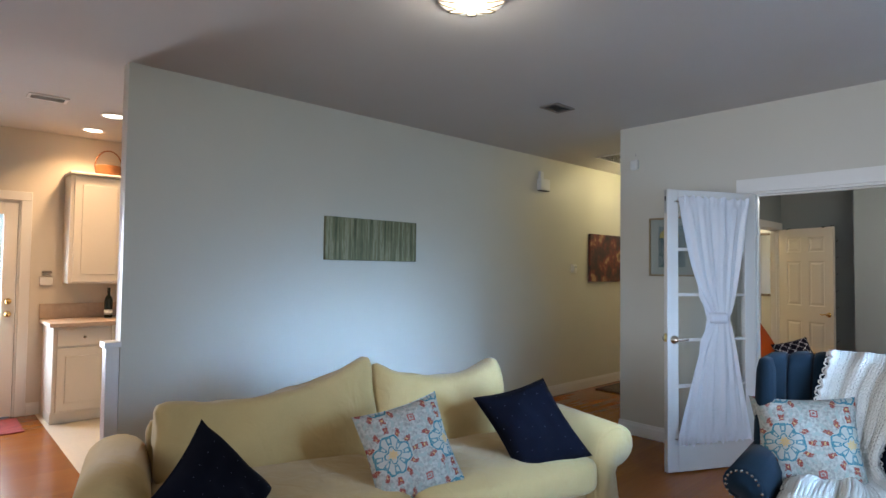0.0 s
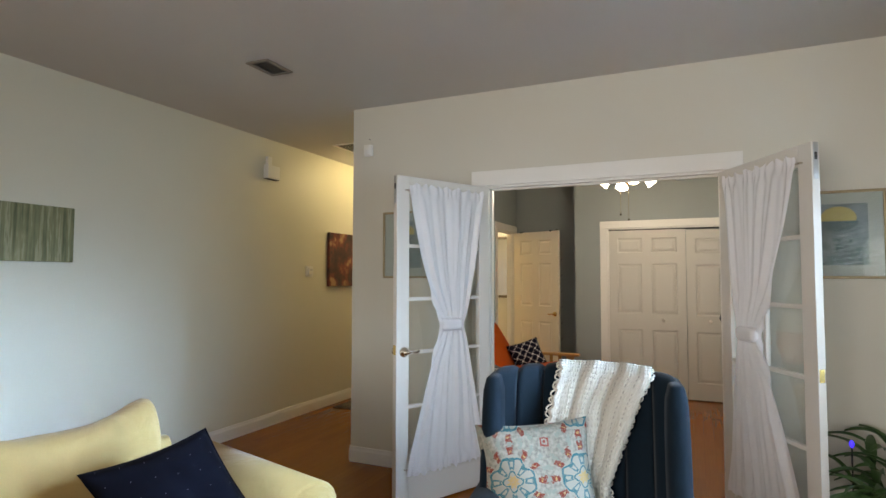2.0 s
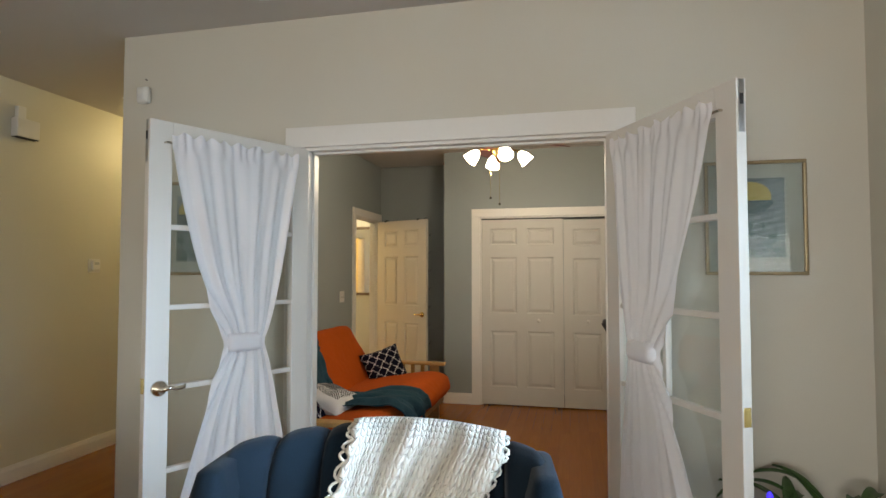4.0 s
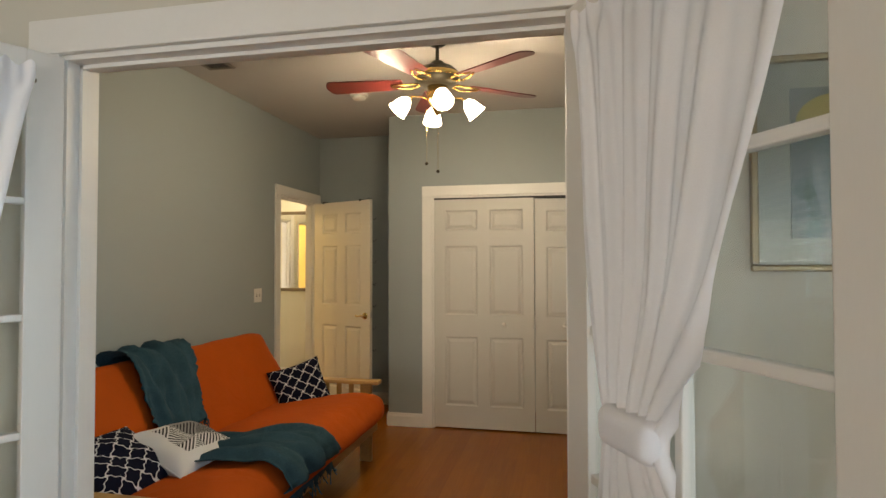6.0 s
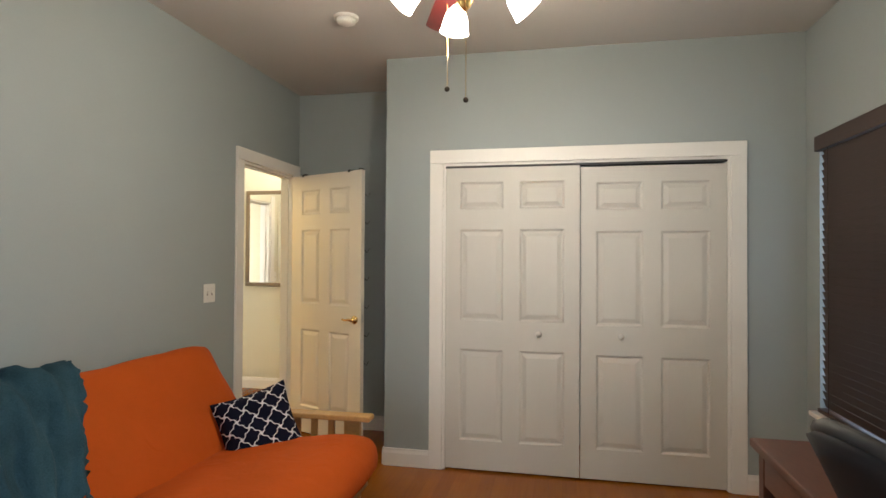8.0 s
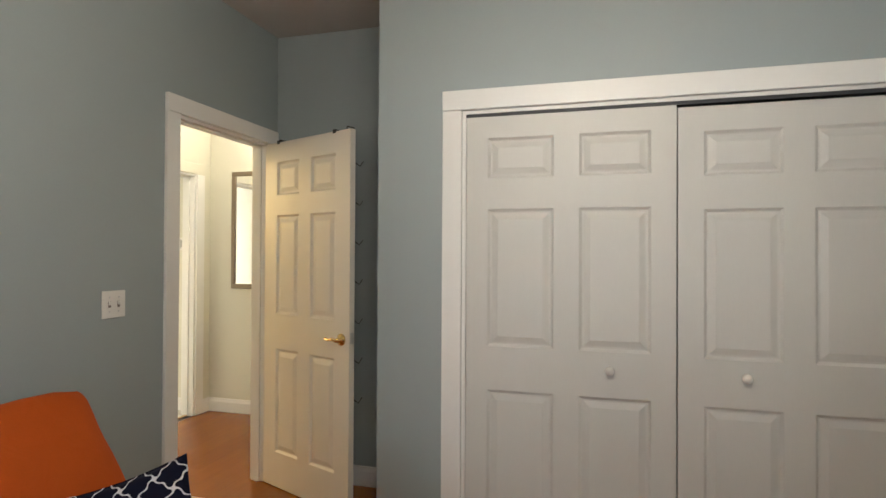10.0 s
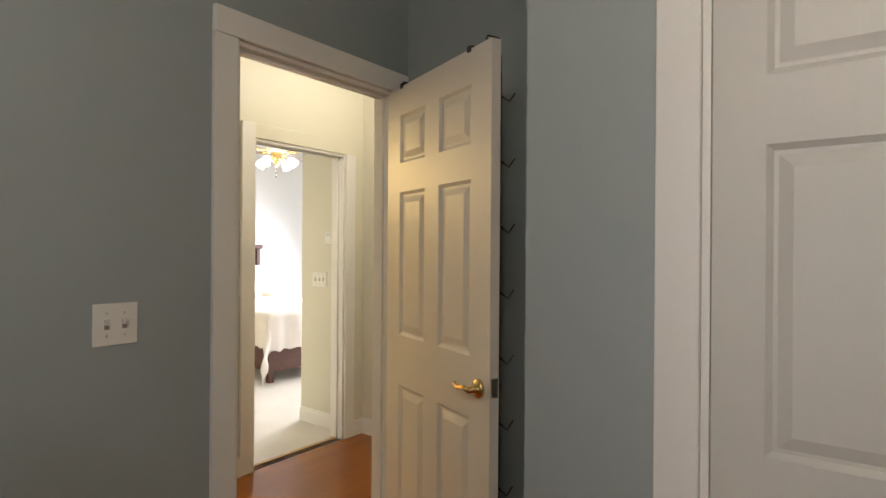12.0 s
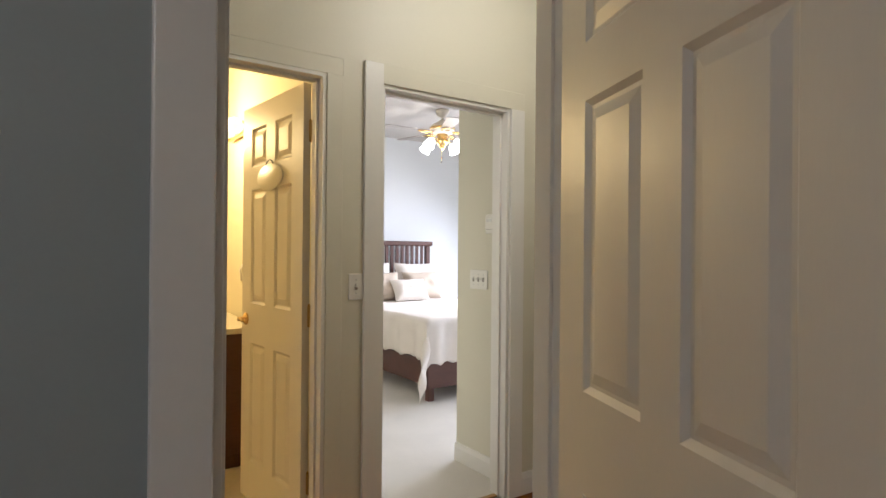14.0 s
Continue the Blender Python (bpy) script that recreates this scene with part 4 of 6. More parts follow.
# ---- armchair ----
def armchair():
    ob = thing("armchair", pose(2.977, 0.67, 0, 0, 0, -81.9), "slate-blue velvet channel-back wing armchair with nailheads", "armchair")
    part("seat_frame", softbox(bmesh.new(), (0, -0.02, 0.24), (0.29, 0.33, 0.09), 0.03, cuts=5), TEALBLUE, ob, "", True)
    part("seat_cushion", softbox(bmesh.new(), (0, -0.06, 0.40), (0.245, 0.34, 0.075), 0.05, (0, 0.02, 0.03), 9, 0.004), TEALBLUE, ob, "", True)
    n = 7
    prof = [(0.235, 0.40), (0.262, 0.55), (0.292, 0.74), (0.322, 0.90), (0.345, 0.985), (0.375, 1.022), (0.415, 1.036), (0.455, 1.022), (0.478, 0.98), (0.47, 0.85), (0.45, 0.60), (0.42, 0.20)]

    def back(u, v, bulge=True):
        q = v * (len(prof) - 1)
        i0 = min(int(q), len(prof) - 2)
        p, p1 = Vector(prof[i0]), Vector(prof[i0 + 1])
        t = (p1 - p).normalized()
        p = p + (p1 - p) * (q - i0)
        w = u * n
        crease = 1 - abs(2 * (w - math.floor(min(w, n - 1e-6))) - 1) ** 3.5
        lift = (0.017 * crease if bulge and q < 9 else 0.0)
        a = (2 * u - 1) * 0.78
        y = p.x - t.y * lift
        z = p.y + t.x * lift - 0.008 * (2 * u - 1) ** 2 * (p.y / 1.03)
        bend = 0.20 * (1 - math.cos(a)) / (1 - math.cos(0.78))
        return (0.345 * math.sin(a) / math.sin(0.78), y - bend, z)

    for k in range(n):
        part("back_channel", sheet(bmesh.new(), lambda u, v: back((k + max(0.004, min(0.996, u))) / n, v), 10, 33, 0.012), TEALBLUE, ob, "", True)
    for s in (-1, 1):
        bm = softbox(bmesh.new(), (s * 0.338, 0.14, 0.738), (0.034, 0.11, 0.290), 0.032, (0.01, 0, 0), 7)
        for v in bm.verts:
            v.co.y += 0.10 * ((v.co.z - 0.45) / 0.54) - 0.04
        part("wing", bm, TEALBLUE, ob, "", True)
        bm = extrude(bmesh.new(), roll_arm(0.17, 0.63, s, 0.068, 0.16), -0.40, 0.26)
        bmesh.ops.transform(bm, matrix=pose(s * 0.315, 0, 0), verts=bm.verts)
        arm = part("arm", bm, TEALBLUE, ob, "", True)
        nails = roll_arm(0.17, 0.63, s, 0.068, 0.16)
        bm = bmesh.new()
        full = []
        for (a0, b0), (a1, b1) in zip(nails, nails[1:]):
            steps = max(1, int(math.hypot(a1 - a0, b1 - b0) / 0.022))
            full += [(a0 + (a1 - a0) * q / steps, b0 + (b1 - b0) * q / steps) for q in range(steps)]
        for a0, b0 in full:
            c = Vector((s * 0.315 + a0 * 0.8 + s * 0.004, -0.401, 0.56 + (b0 - 0.56) * (0.84 if b0 > 0.56 else 1.0)))
            bmesh.ops.create_icosphere(bm, subdivisions=1, radius=0.0065, matrix=Matrix.Translation(c))
        tagged(part("nailheads", bm, NICKEL, arm, "row of metal nailheads"), kind="stuff")
        for y, nm in ((-0.32, 0), (0.30, 1)):
            bm = tube(bmesh.new(), [(s * 0.25, y, 0.16), (s * 0.26, y + (0.03 if nm else -0.01), 0.0)], [0.026, 0.016], 10)
            part("leg", bm, WOOD_DARK, ob)


armchair()
CH = pose(2.977, 0.67, 0, 0, 0, -81.9)
throw_pillow("throw_pillow", 0.43, 0.43, 0.14, MEDALLION, CH @ pose(-0.16, 0.08, 0.655, -20, -5, 14), "cream throw pillow printed with teal and rust medallions", 5.0)


def chair_throw():
    ob = thing("knit_throw", CH, "cream chunky knitted throw draped over armchair back", "throw")
    path = [(0.55, 0.66), (0.56, 0.90), (0.515, 0.975), (0.480, 1.018), (0.440, 1.040), (0.392, 1.046), (0.336, 1.020), (0.300, 0.972), (0.240, 0.855), (0.212, 0.68), (0.19, 0.56), (0.10, 0.515), (-0.05, 0.515), (-0.2, 0.52), (-0.34, 0.515), (-0.40, 0.48), (-0.42, 0.40)]
    run = [0]
    for a, b in zip(path, path[1:]):
        run.append(run[-1] + math.hypot(b[0] - a[0], b[1] - a[1]))

    def f(u, v):
        d = v * run[-1]
        k = max(i for i in range(len(run)) if run[i] <= d + 1e-9)
        k = min(k, len(path) - 2)
        q = (d - run[k]) / (run[k + 1] - run[k])
        y, z = path[k][0] + q * (path[k + 1][0] - path[k][0]), path[k][1] + q * (path[k + 1][1] - path[k][1])
        low = max(0, min(1, (d - run[10]) / 0.3))
        hang = max(0, min(1, (d - run[6]) / 0.42))
        w0 = -0.085 - 0.075 * math.sin(math.pi * 0.5 * min(1, hang * 1.6)) - 0.10 * low + 0.05 * hang
        w1 = 0.245 - 0.15 * hang + 0.15 * low
        x = w0 + (w1 - w0) * u
        fold = 0.010 * (0.6 + math.sin(u * 15 + 1.6 * math.sin(v * 4) + 1.2 * noise.noise(Vector((u * 2, v * 5, 1))))) + 0.005 * math.sin(u * 33 + v * 5) + 0.014 * (0.3 + noise.noise(Vector((u * 5, v * 12, 2))))
        if u in (0, 1):
            x += 0.007 * math.sin(v * 230) + 0.012 * noise.noise(Vector((v * 9, u, 5)))
        if d < run[8]:
            x += 0.035 * (1 - d / run[8]) * (u - 0.3) + 0.012 * noise.noise(Vector((u * 2, v * 9, 7)))
        flat = 1 if (k >= 10 or k < 1) else 0
        bend = -0.19 * (x / 0.345) ** 2 * max(0, min(1, (run[11] - d) / 0.35))
        return (x, y + bend - (0 if flat else fold), z + ((0.25 * fold if k < 8 else fold) + 0.006 if flat or 2 <= k <= 6 else 0))

    part("knitting", sheet(bmesh.new(), f, 56, 120, 0.012, True), KNIT, ob, "", True)
    # open loops crocheted along both long edges
    for u, out in ((0.0, -1), (1.0, 1)):
        bm = bmesh.new()
        for k in range(62):
            a, b = Vector(f(u, (k + 0.05) / 62)), Vector(f(u, (k + 0.95) / 62))
            mid, side = (a + b) / 2, Vector((out * 0.012, 0, 0))
            tube(bm, [a, a * 0.75 + b * 0.25 + side * 0.8, mid + side, a * 0.25 + b * 0.75 + side * 0.8, b], 0.0036, 5)
        tagged(part("lace_edge", bm, KNIT, ob, "crocheted loops along the edge", True), kind="stuff")


chair_throw()


# ---- pictures ----
def birch_mat():
    m = mat("birch_wood_painting", (0.3, 0.33, 0.2), 0.7, bump=0.2, dist=0.001)
    s = Sums(m)
    x, y, z = s.xyz()
    trunks = s.noise(13, 3, (3.2, 1, 0.12))
    fine = s.noise(40, 3, (2.0, 1, 0.3))
    v = s.op("ADD", s.op("MULTIPLY", trunks, 0.8), s.op("MULTIPLY", fine, 0.25))
    c = s.ramp(v, [(0.34, (0.075, 0.085, 0.040)), (0.46, (0.145, 0.148, 0.072)), (0.56, (0.205, 0.205, 0.105)), (0.63, (0.31, 0.30, 0.185)), (0.72, (0.16, 0.16, 0.085))])
    s.colour(c)
    return m


def autumn_mat():
    m = mat("autumn_painting", (0.3, 0.1, 0.04), 0.6, bump=0.3, dist=0.001)
    s = Sums(m)
    n = s.noise(5.5, 4)
    c = s.ramp(n, [(0.32, (0.012, 0.008, 0.006)), (0.47, (0.07, 0.018, 0.010)), (0.57, (0.17, 0.035, 0.015)), (0.65, (0.42, 0.25, 0.10)), (0.75, (0.05, 0.02, 0.01))])
    s.colour(c)
    return m


def still_life_mat():
    m = mat("blue_still_life_print", (0.3, 0.4, 0.42), 0.5, bump=0)
    s = Sums(m)
    x, y, z = s.xyz()
    base = s.ramp(s.noise(9, 2), [(0.4, (0.12, 0.16, 0.17)), (0.6, (0.21, 0.26, 0.27))])
    r = s.op("SQRT", s.op("ADD", s.op("MULTIPLY", s.op("MULTIPLY", s.op("ADD", x, 0.02), s.op("ADD", x, 0.02)), 0.6), s.op("MULTIPLY", s.op("SUBTRACT", z, 0.09), s.op("SUBTRACT", z, 0.09))))
    c = s.lay(base, s.op("LESS_THAN", r, 0.065), (0.45, 0.36, 0.10))
    c = s.lay(c, s.op("MULTIPLY", s.op("LESS_THAN", r, 0.075), s.op("LESS_THAN", z, 0.075)), (0.07, 0.12, 0.13))
    low = s.op("MULTIPLY", s.op("LESS_THAN", z, -0.02), s.op("GREATER_THAN", s.noise(22, 2), 0.52))
    s.colour(s.lay(c, low, (0.10, 0.16, 0.16)))
    return m


def canvas(name, m, w, h, t, material, label):
    ob = thing(name, m, label, "painting")
    part("canvas", boxes((-w / 2, w / 2, -t, 0, -h / 2, h / 2), bev=0.004), material, ob)
    part("stretcher", boxes((-w / 2 + 0.03, w / 2 - 0.03, 0, 0.003, -h / 2 + 0.03, h / 2 - 0.03)), WOOD_PINE, ob)


canvas("canvas_painting", pose(2.832, YS - 0.004, 1.683), 0.943, 0.352, 0.03, birch_mat(), "green birch trunks canvas painting on cream wall")
canvas("canvas_painting", pose(6.527, YS - 0.004, 1.61), 0.80, 0.60, 0.035, autumn_mat(), "red-brown autumn canvas painting on hall wall")


def framed(name, m, w, h, material, label, frame_mat):
    ob = thing(name, m, label, "picture")
    b = 0.015
    for r in ((-w / 2, w / 2, -0.022, 0, h / 2 - b, h / 2), (-w / 2, w / 2, -0.022, 0, -h / 2, -h / 2 + b), (-w / 2, -w / 2 + b, -0.022, 0, -h / 2 + b, h / 2 - b), (w / 2 - b, w / 2, -0.022, 0, -h / 2 + b, h / 2 - b)):
        part("frame_bar", boxes(r, bev=0.004), frame_mat, ob)
    part("mount", boxes((-w / 2 + b, w / 2 - b, -0.008, 0, -h / 2 + b, h / 2 - b)), MOUNT, ob)
    part("print", boxes((-w / 2 + 0.085, w / 2 - 0.085, -0.011, -0.008, -h / 2 + 0.075, h / 2 - 0.075)), material, ob)
    p = part("glazing", boxes((-w / 2 + b, w / 2 - b, -0.015, -0.013, -h / 2 + b, h / 2 - b)), GLASS, ob, "clear picture glass")
    p.visible_shadow = False


STILL = still_life_mat()
MOUNT = mat("grey_green_mount_card", (0.40, 0.42, 0.39), 0.9, var=0.02, bump=0)
framed("framed_print", pose(XF - 0.003, -0.463, 1.655, 0, 0, -90), 0.40, 0.49, STILL, "gilt-framed blue still-life print behind glass", GILT)
framed("framed_print", pose(XF - 0.003, 2.26, 1.657, 0, 0, -90), 0.40, 0.50, STILL, "gilt-framed blue print beside the glazed door", GILT)


# ---- small wall and ceiling fittings ----
def grille(name, m, w, h, n, material, label, dark):
    ob = thing(name, m, label, "vent")
    b = 0.022
    for r in ((-w / 2, w / 2, -h / 2, -h / 2 + b, -0.010, 0), (-w / 2, w / 2, h / 2 - b, h / 2, -0.010, 0), (-w / 2, -w / 2 + b, -h / 2 + b, h / 2 - b, -0.010, 0), (w / 2 - b, w / 2, -h / 2 + b, h / 2 - b, -0.010, 0)):
        part("frame", boxes(r, bev=0.002), material, ob)
    # Black sheet supplies the shade of a duct that isn't modelled.
    part("dark_backing", boxes((-w / 2 + b, w / 2 - b, -h / 2 + b, h / 2 - b, -0.0035, -0.0005)), dark, ob)
    for k in range(n):
        y = -h / 2 + b + (h - 2 * b) * (k + 0.5) / n
        bm = bmesh.new()
        box(bm, -w / 2 + b, w / 2 - b, -0.006, 0.006, -0.0008, 0.0008, m=Matrix.Translation((0, y, -0.007)) @ pose(0, 0, 0, 35))
        part("slat", bm, material, ob)


VENT = mat("tan_vent_metal", (0.22, 0.19, 0.16), 0.5, var=0.1, bump=0)
grille("ceiling_vent", pose(3.68, 2.72, H - 0.001), 0.24, 0.17, 7, VENT, "grey metal ceiling air vent", BLACKGAP)
grille("ceiling_vent", pose(6.515, 2.377, H - 0.001), 0.255, 0.19, 6, VENT, "grey metal ceiling air vent", BLACKGAP)
grille("return_vent", pose(5.90, 3.42, H - 0.001), 0.60, 0.35, 10, TRIM, "white louvred hall ceiling vent", BLACKGAP)
grille("ceiling_vent", pose(0.68, 5.34, H - 0.001), 0.26, 0.16, 5, TRIM, "white kitchen ceiling vent", BLACKGAP)


def door_chime():
    ob = thing("door_chime", pose(5.18, YS - 0.001, 2.425), "white door chime box on hall wall", "door chime")
    part("box", boxes((-0.085, 0.085, -0.06, 0, -0.075, 0.055), bev=0.008), PLASTIC, ob)
    part("top_cover", boxes((-0.06, 0.0, -0.035, 0, 0.055, 0.14), bev=0.006), PLASTIC, ob)
    # Thin black strip that draws the shadow along the box's underside.
    part("shadow_strip", boxes((-0.08, 0.08, -0.055, -0.004, -0.079, -0.075)), BLACKGAP, ob)


def thermostat(m, label):
    ob = thing("thermostat", m, label, "thermostat")
    part("back_plate", boxes((-0.055, 0.055, -0.012, 0, -0.055, 0.055), bev=0.004), PLASTIC, ob)
    part("dial_box", boxes((-0.035, 0.038, -0.032, -0.012, -0.035, 0.04), bev=0.005), PLASTIC, ob)
    part("display", boxes((-0.02, 0.024, -0.034, -0.031, 0.008, 0.028)), STEEL, ob)


def switch_plate(m, n, label):
    ob = thing("switch_plate", m, label, "light switch")
    w = 0.07 + 0.046 * (n - 1)
    part("plate", boxes((-w / 2, w / 2, -0.006, 0, -0.057, 0.057), bev=0.0025), PLASTIC, ob)
    for k in range(n):
        x = (k - (n - 1) / 2) * 0.046
        part("toggle", boxes((x - 0.005, x + 0.005, -0.017, -0.005, -0.002, 0.012), bev=0.0015), PLASTIC, ob)
        part("slot", boxes((x - 0.0065, x + 0.0065, -0.0068, -0.0058, -0.013, 0.013)), VENT, ob)
        for z in (-0.03, 0.03):
            part("screw", lathe(bmesh.new(), [(0.0035, 0), (0.003, 0.0015)], 8, Matrix.Translation((x, -0.006, z)) @ pose(0, 0, 0, 90)), STEEL, ob)


door_chime()
thermostat(pose(5.81, YS - 0.001, 1.472), "white wall thermostat in the hall")
switch_plate(pose(7.579, YB - 0.001, 1.164), 2, "white double light switch on blue-grey wall")
switch_plate(pose(8.848, YS - 0.001, 1.142), 1, "white light switch between two doorways")
switch_plate(pose(9.839, 4.405, 1.134, 0, 0, -90), 3, "white triple light switch plate")
thermostat(pose(9.839, 4.28, 1.46, 0, 0, -90), "white thermostat with grey display")
sensor = thing("alarm_sensor", pose(XF - 0.001, 2.595, 2.396, 0, 0, -90), "white alarm sensor high on the wall", "sensor")
part("housing", softbox(bmesh.new(), (0, -0.02, 0), (0.035, 0.02, 0.045), 0.012, (0, 0.008, 0), 6), PLASTIC, sensor, "", True)
part("lens", softbox(bmesh.new(), (0, -0.042, -0.012), (0.02, 0.006, 0.018), 0.005, cuts=4), WHITEMAT, sensor, "", True)
nail = thing("wall_nail", pose(XF, 2.59, 2.485, 0, 0, -90), "small dark nail in the wall", "nail")
part("shank", tube(bmesh.new(), [(0, 0.001, 0), (0, -0.014, 0.002)], 0.003, 6), BLACKGAP, nail)
for xs, ys, lb in ((7.40, 1.695, "white round smoke detector on bedroom ceiling"),):
    det = thing("smoke_detector", pose(xs, ys, H - 0.001, 180), lb, "smoke detector")
    part("base", lathe(bmesh.new(), [(0.07, 0), (0.07, 0.012), (0.066, 0.016)], 24), PLASTIC, det)
    part("cap", lathe(bmesh.new(), [(0.055, 0.016), (0.052, 0.034), (0.035, 0.042), (0, 0.043)], 24), PLASTIC, det, "", True)


def flush_lamp(x, y, label, r=0.17):
    ob = thing("ceiling_lamp", pose(x, y, H - 0.001, 180), label, "ceiling lamp")
    part("pan", lathe(bmesh.new(), [(r, 0), (r, 0.02), (r * 0.96, 0.03)], 28), TRIM, ob, "", True)
    sh = part("dome", lathe(bmesh.new(), [(r * 0.93, 0.03), (r * 0.86, 0.038), (r * 0.62, 0.049), (r * 0.3, 0.055), (0, 0.056)], 28), LIT_DOME, ob, "lit frosted glass dome", True)
    sh.visible_shadow = False
    bm = bmesh.new()
    for k in range(8):
        a = 2 * math.pi * k / 8
        pts = [(r * q * math.cos(a + b), r * q * math.sin(a + b), z) for q, b, z in ((0.97, 0, 0.034), (0.85, 0.12, 0.042), (0.62, 0.25, 0.053), (0.35, 0.39, 0.058), (0.62, 0.53, 0.053), (0.85, 0.66, 0.042), (0.97, 0.78, 0.034))]
        tube(bm, pts, 0.004, 5)
    part("scroll_trim", bm, NICKEL, ob, "pale metal scrolled trim over the glass", True)


flush_lamp(1.86, 1.885, "round lit ceiling lamp with scrolled trim")
flush_lamp(6.55, 3.42, "round lit hall ceiling lamp", 0.14)
flush_lamp(9.35, 3.25, "round lit hall ceiling lamp", 0.14)

rug = thing("door_mat", pose(6.45, 3.68, 0.001, 0, 0, 0), "dark patterned mat on hall floor", "rug")
RUG = mat("dark_rug", (0.05, 0.04, 0.035), 0.95, var=0.6, scale=12, grain=200, bump=0.6, dist=0.003)
part("pile", boxes((-0.35, 0.35, -0.22, 0.22, 0, 0.012), bev=0.004), RUG, rug)
part("border", boxes((-0.30, 0.30, -0.17, 0.17, 0.012, 0.0145)), mat("rug_field", (0.10, 0.085, 0.06), 0.95, var=0.7, scale=22, grain=200, bump=0.5), rug)


# ---- windows ----
def window(name, x0, x1, z0, z1, slat_mat, n, tilt, label, head_mat):
    ob = thing(name, Matrix(), label, "window", kind="structure")
    y = YW - 0.12
    for r in ((x0, x1, y, y + 0.05, z0, z0 + 0.05), (x0, x1, y, y + 0.05, z1 - 0.05, z1), (x0, x0 + 0.05, y, y + 0.05, z0 + 0.05, z1 - 0.05), (x1 - 0.05, x1, y, y + 0.05, z0 + 0.05, z1 - 0.05), (x0 + 0.05, x1 - 0.05, y, y + 0.05, (z0 + z1) / 2 - 0.02, (z0 + z1) / 2 + 0.02)):
        part("window_frame", boxes(r, bev=0.004), TRIM, ob)
    for a, b in ((z0 + 0.05, (z0 + z1) / 2 - 0.02), ((z0 + z1) / 2 + 0.02, z1 - 0.05)):
        p = part("pane", boxes((x0 + 0.05, x1 - 0.05, y + 0.02, y + 0.025, a, b)), GLASS, ob)
        p.visible_shadow = False
    part("window_sill", boxes((x0 - 0.04, x1 + 0.04, YW - 0.07, YW + 0.045, z0 - 0.028, z0 - 0.002), bev=0.004), TRIM, ob)
    bl = thing(name.replace("window", "blind"), Matrix(), label.replace("window", "blind"), "blind")
    part("head_rail", boxes((x0 + 0.004, x1 - 0.004, YW - 0.035, YW + 0.03, z1 - 0.085, z1 - 0.002), bev=0.004), head_mat, bl)
    part("bottom_rail", boxes((x0 + 0.012, x1 - 0.012, YW - 0.03, YW + 0.02, z0 + 0.004, z0 + 0.026), bev=0.003), slat_mat, bl)
    me = boxes((x0 + 0.012, x1 - 0.034, -0.025, 0.025, -0.0014, 0.0014))
    first = None
    for k in range(n):
        z = z0 + 0.04 + (z1 - 0.07 - z0 - 0.04) * (k + 0.5) / n
        if first is None:
            first = part("slat", me, slat_mat, bl)
            o = first
        else:
            o = new("slat", first.data)
            o.parent = bl
        o.matrix_world = Matrix.Translation((0, YW - 0.006, z)) @ pose(0, 0, 0, tilt)
    for xx in (x0 + 0.15, x1 - 0.15):
        part("cord", tube(bmesh.new(), [(xx, YW + 0.022, z0 + 0.02), (xx, YW + 0.022, z1 - 0.08)], 0.0015, 5), head_mat, bl)


WHITE_SLAT = mat("white_slat", (0.78, 0.78, 0.76), 0.5, var=0.02, bump=0)
BROWN_SLAT = mat("dark_walnut_slat", (0.045, 0.025, 0.02), 0.4, var=0.2, grain=40, bump=0.05, stretch=(0.3, 3, 3))
window("window_living", LW0, LW1, LZ0, LZ1, WHITE_SLAT, 30, 8, "white window with open horizontal slats", TRIM)
window("window_bedroom", BW0, BW1, BZ0, BZ1, BROWN_SLAT, 34, 71, "window with closed dark brown wooden slats", BROWN_SLAT)
structure("glass_west_fill", boxes((-2.66, -2.65, 0.0, 2.8, 0.7, 2.1)), GLASS, "glass of the added unseen window behind the camera", "window").visible_shadow = False
structure("glass_master", boxes((13.04, 13.05, 5.0, 7.6, 0.8, 2.4)), GLASS, "bedroom window glass", "window").visible_shadow = False
structure("ground", boxes((-60, 80, -60, 80, -0.5, -0.3)), mat("lawn", (0.08, 0.12, 0.04), 0.95, var=0.3), "lawn outside the house", "ground")


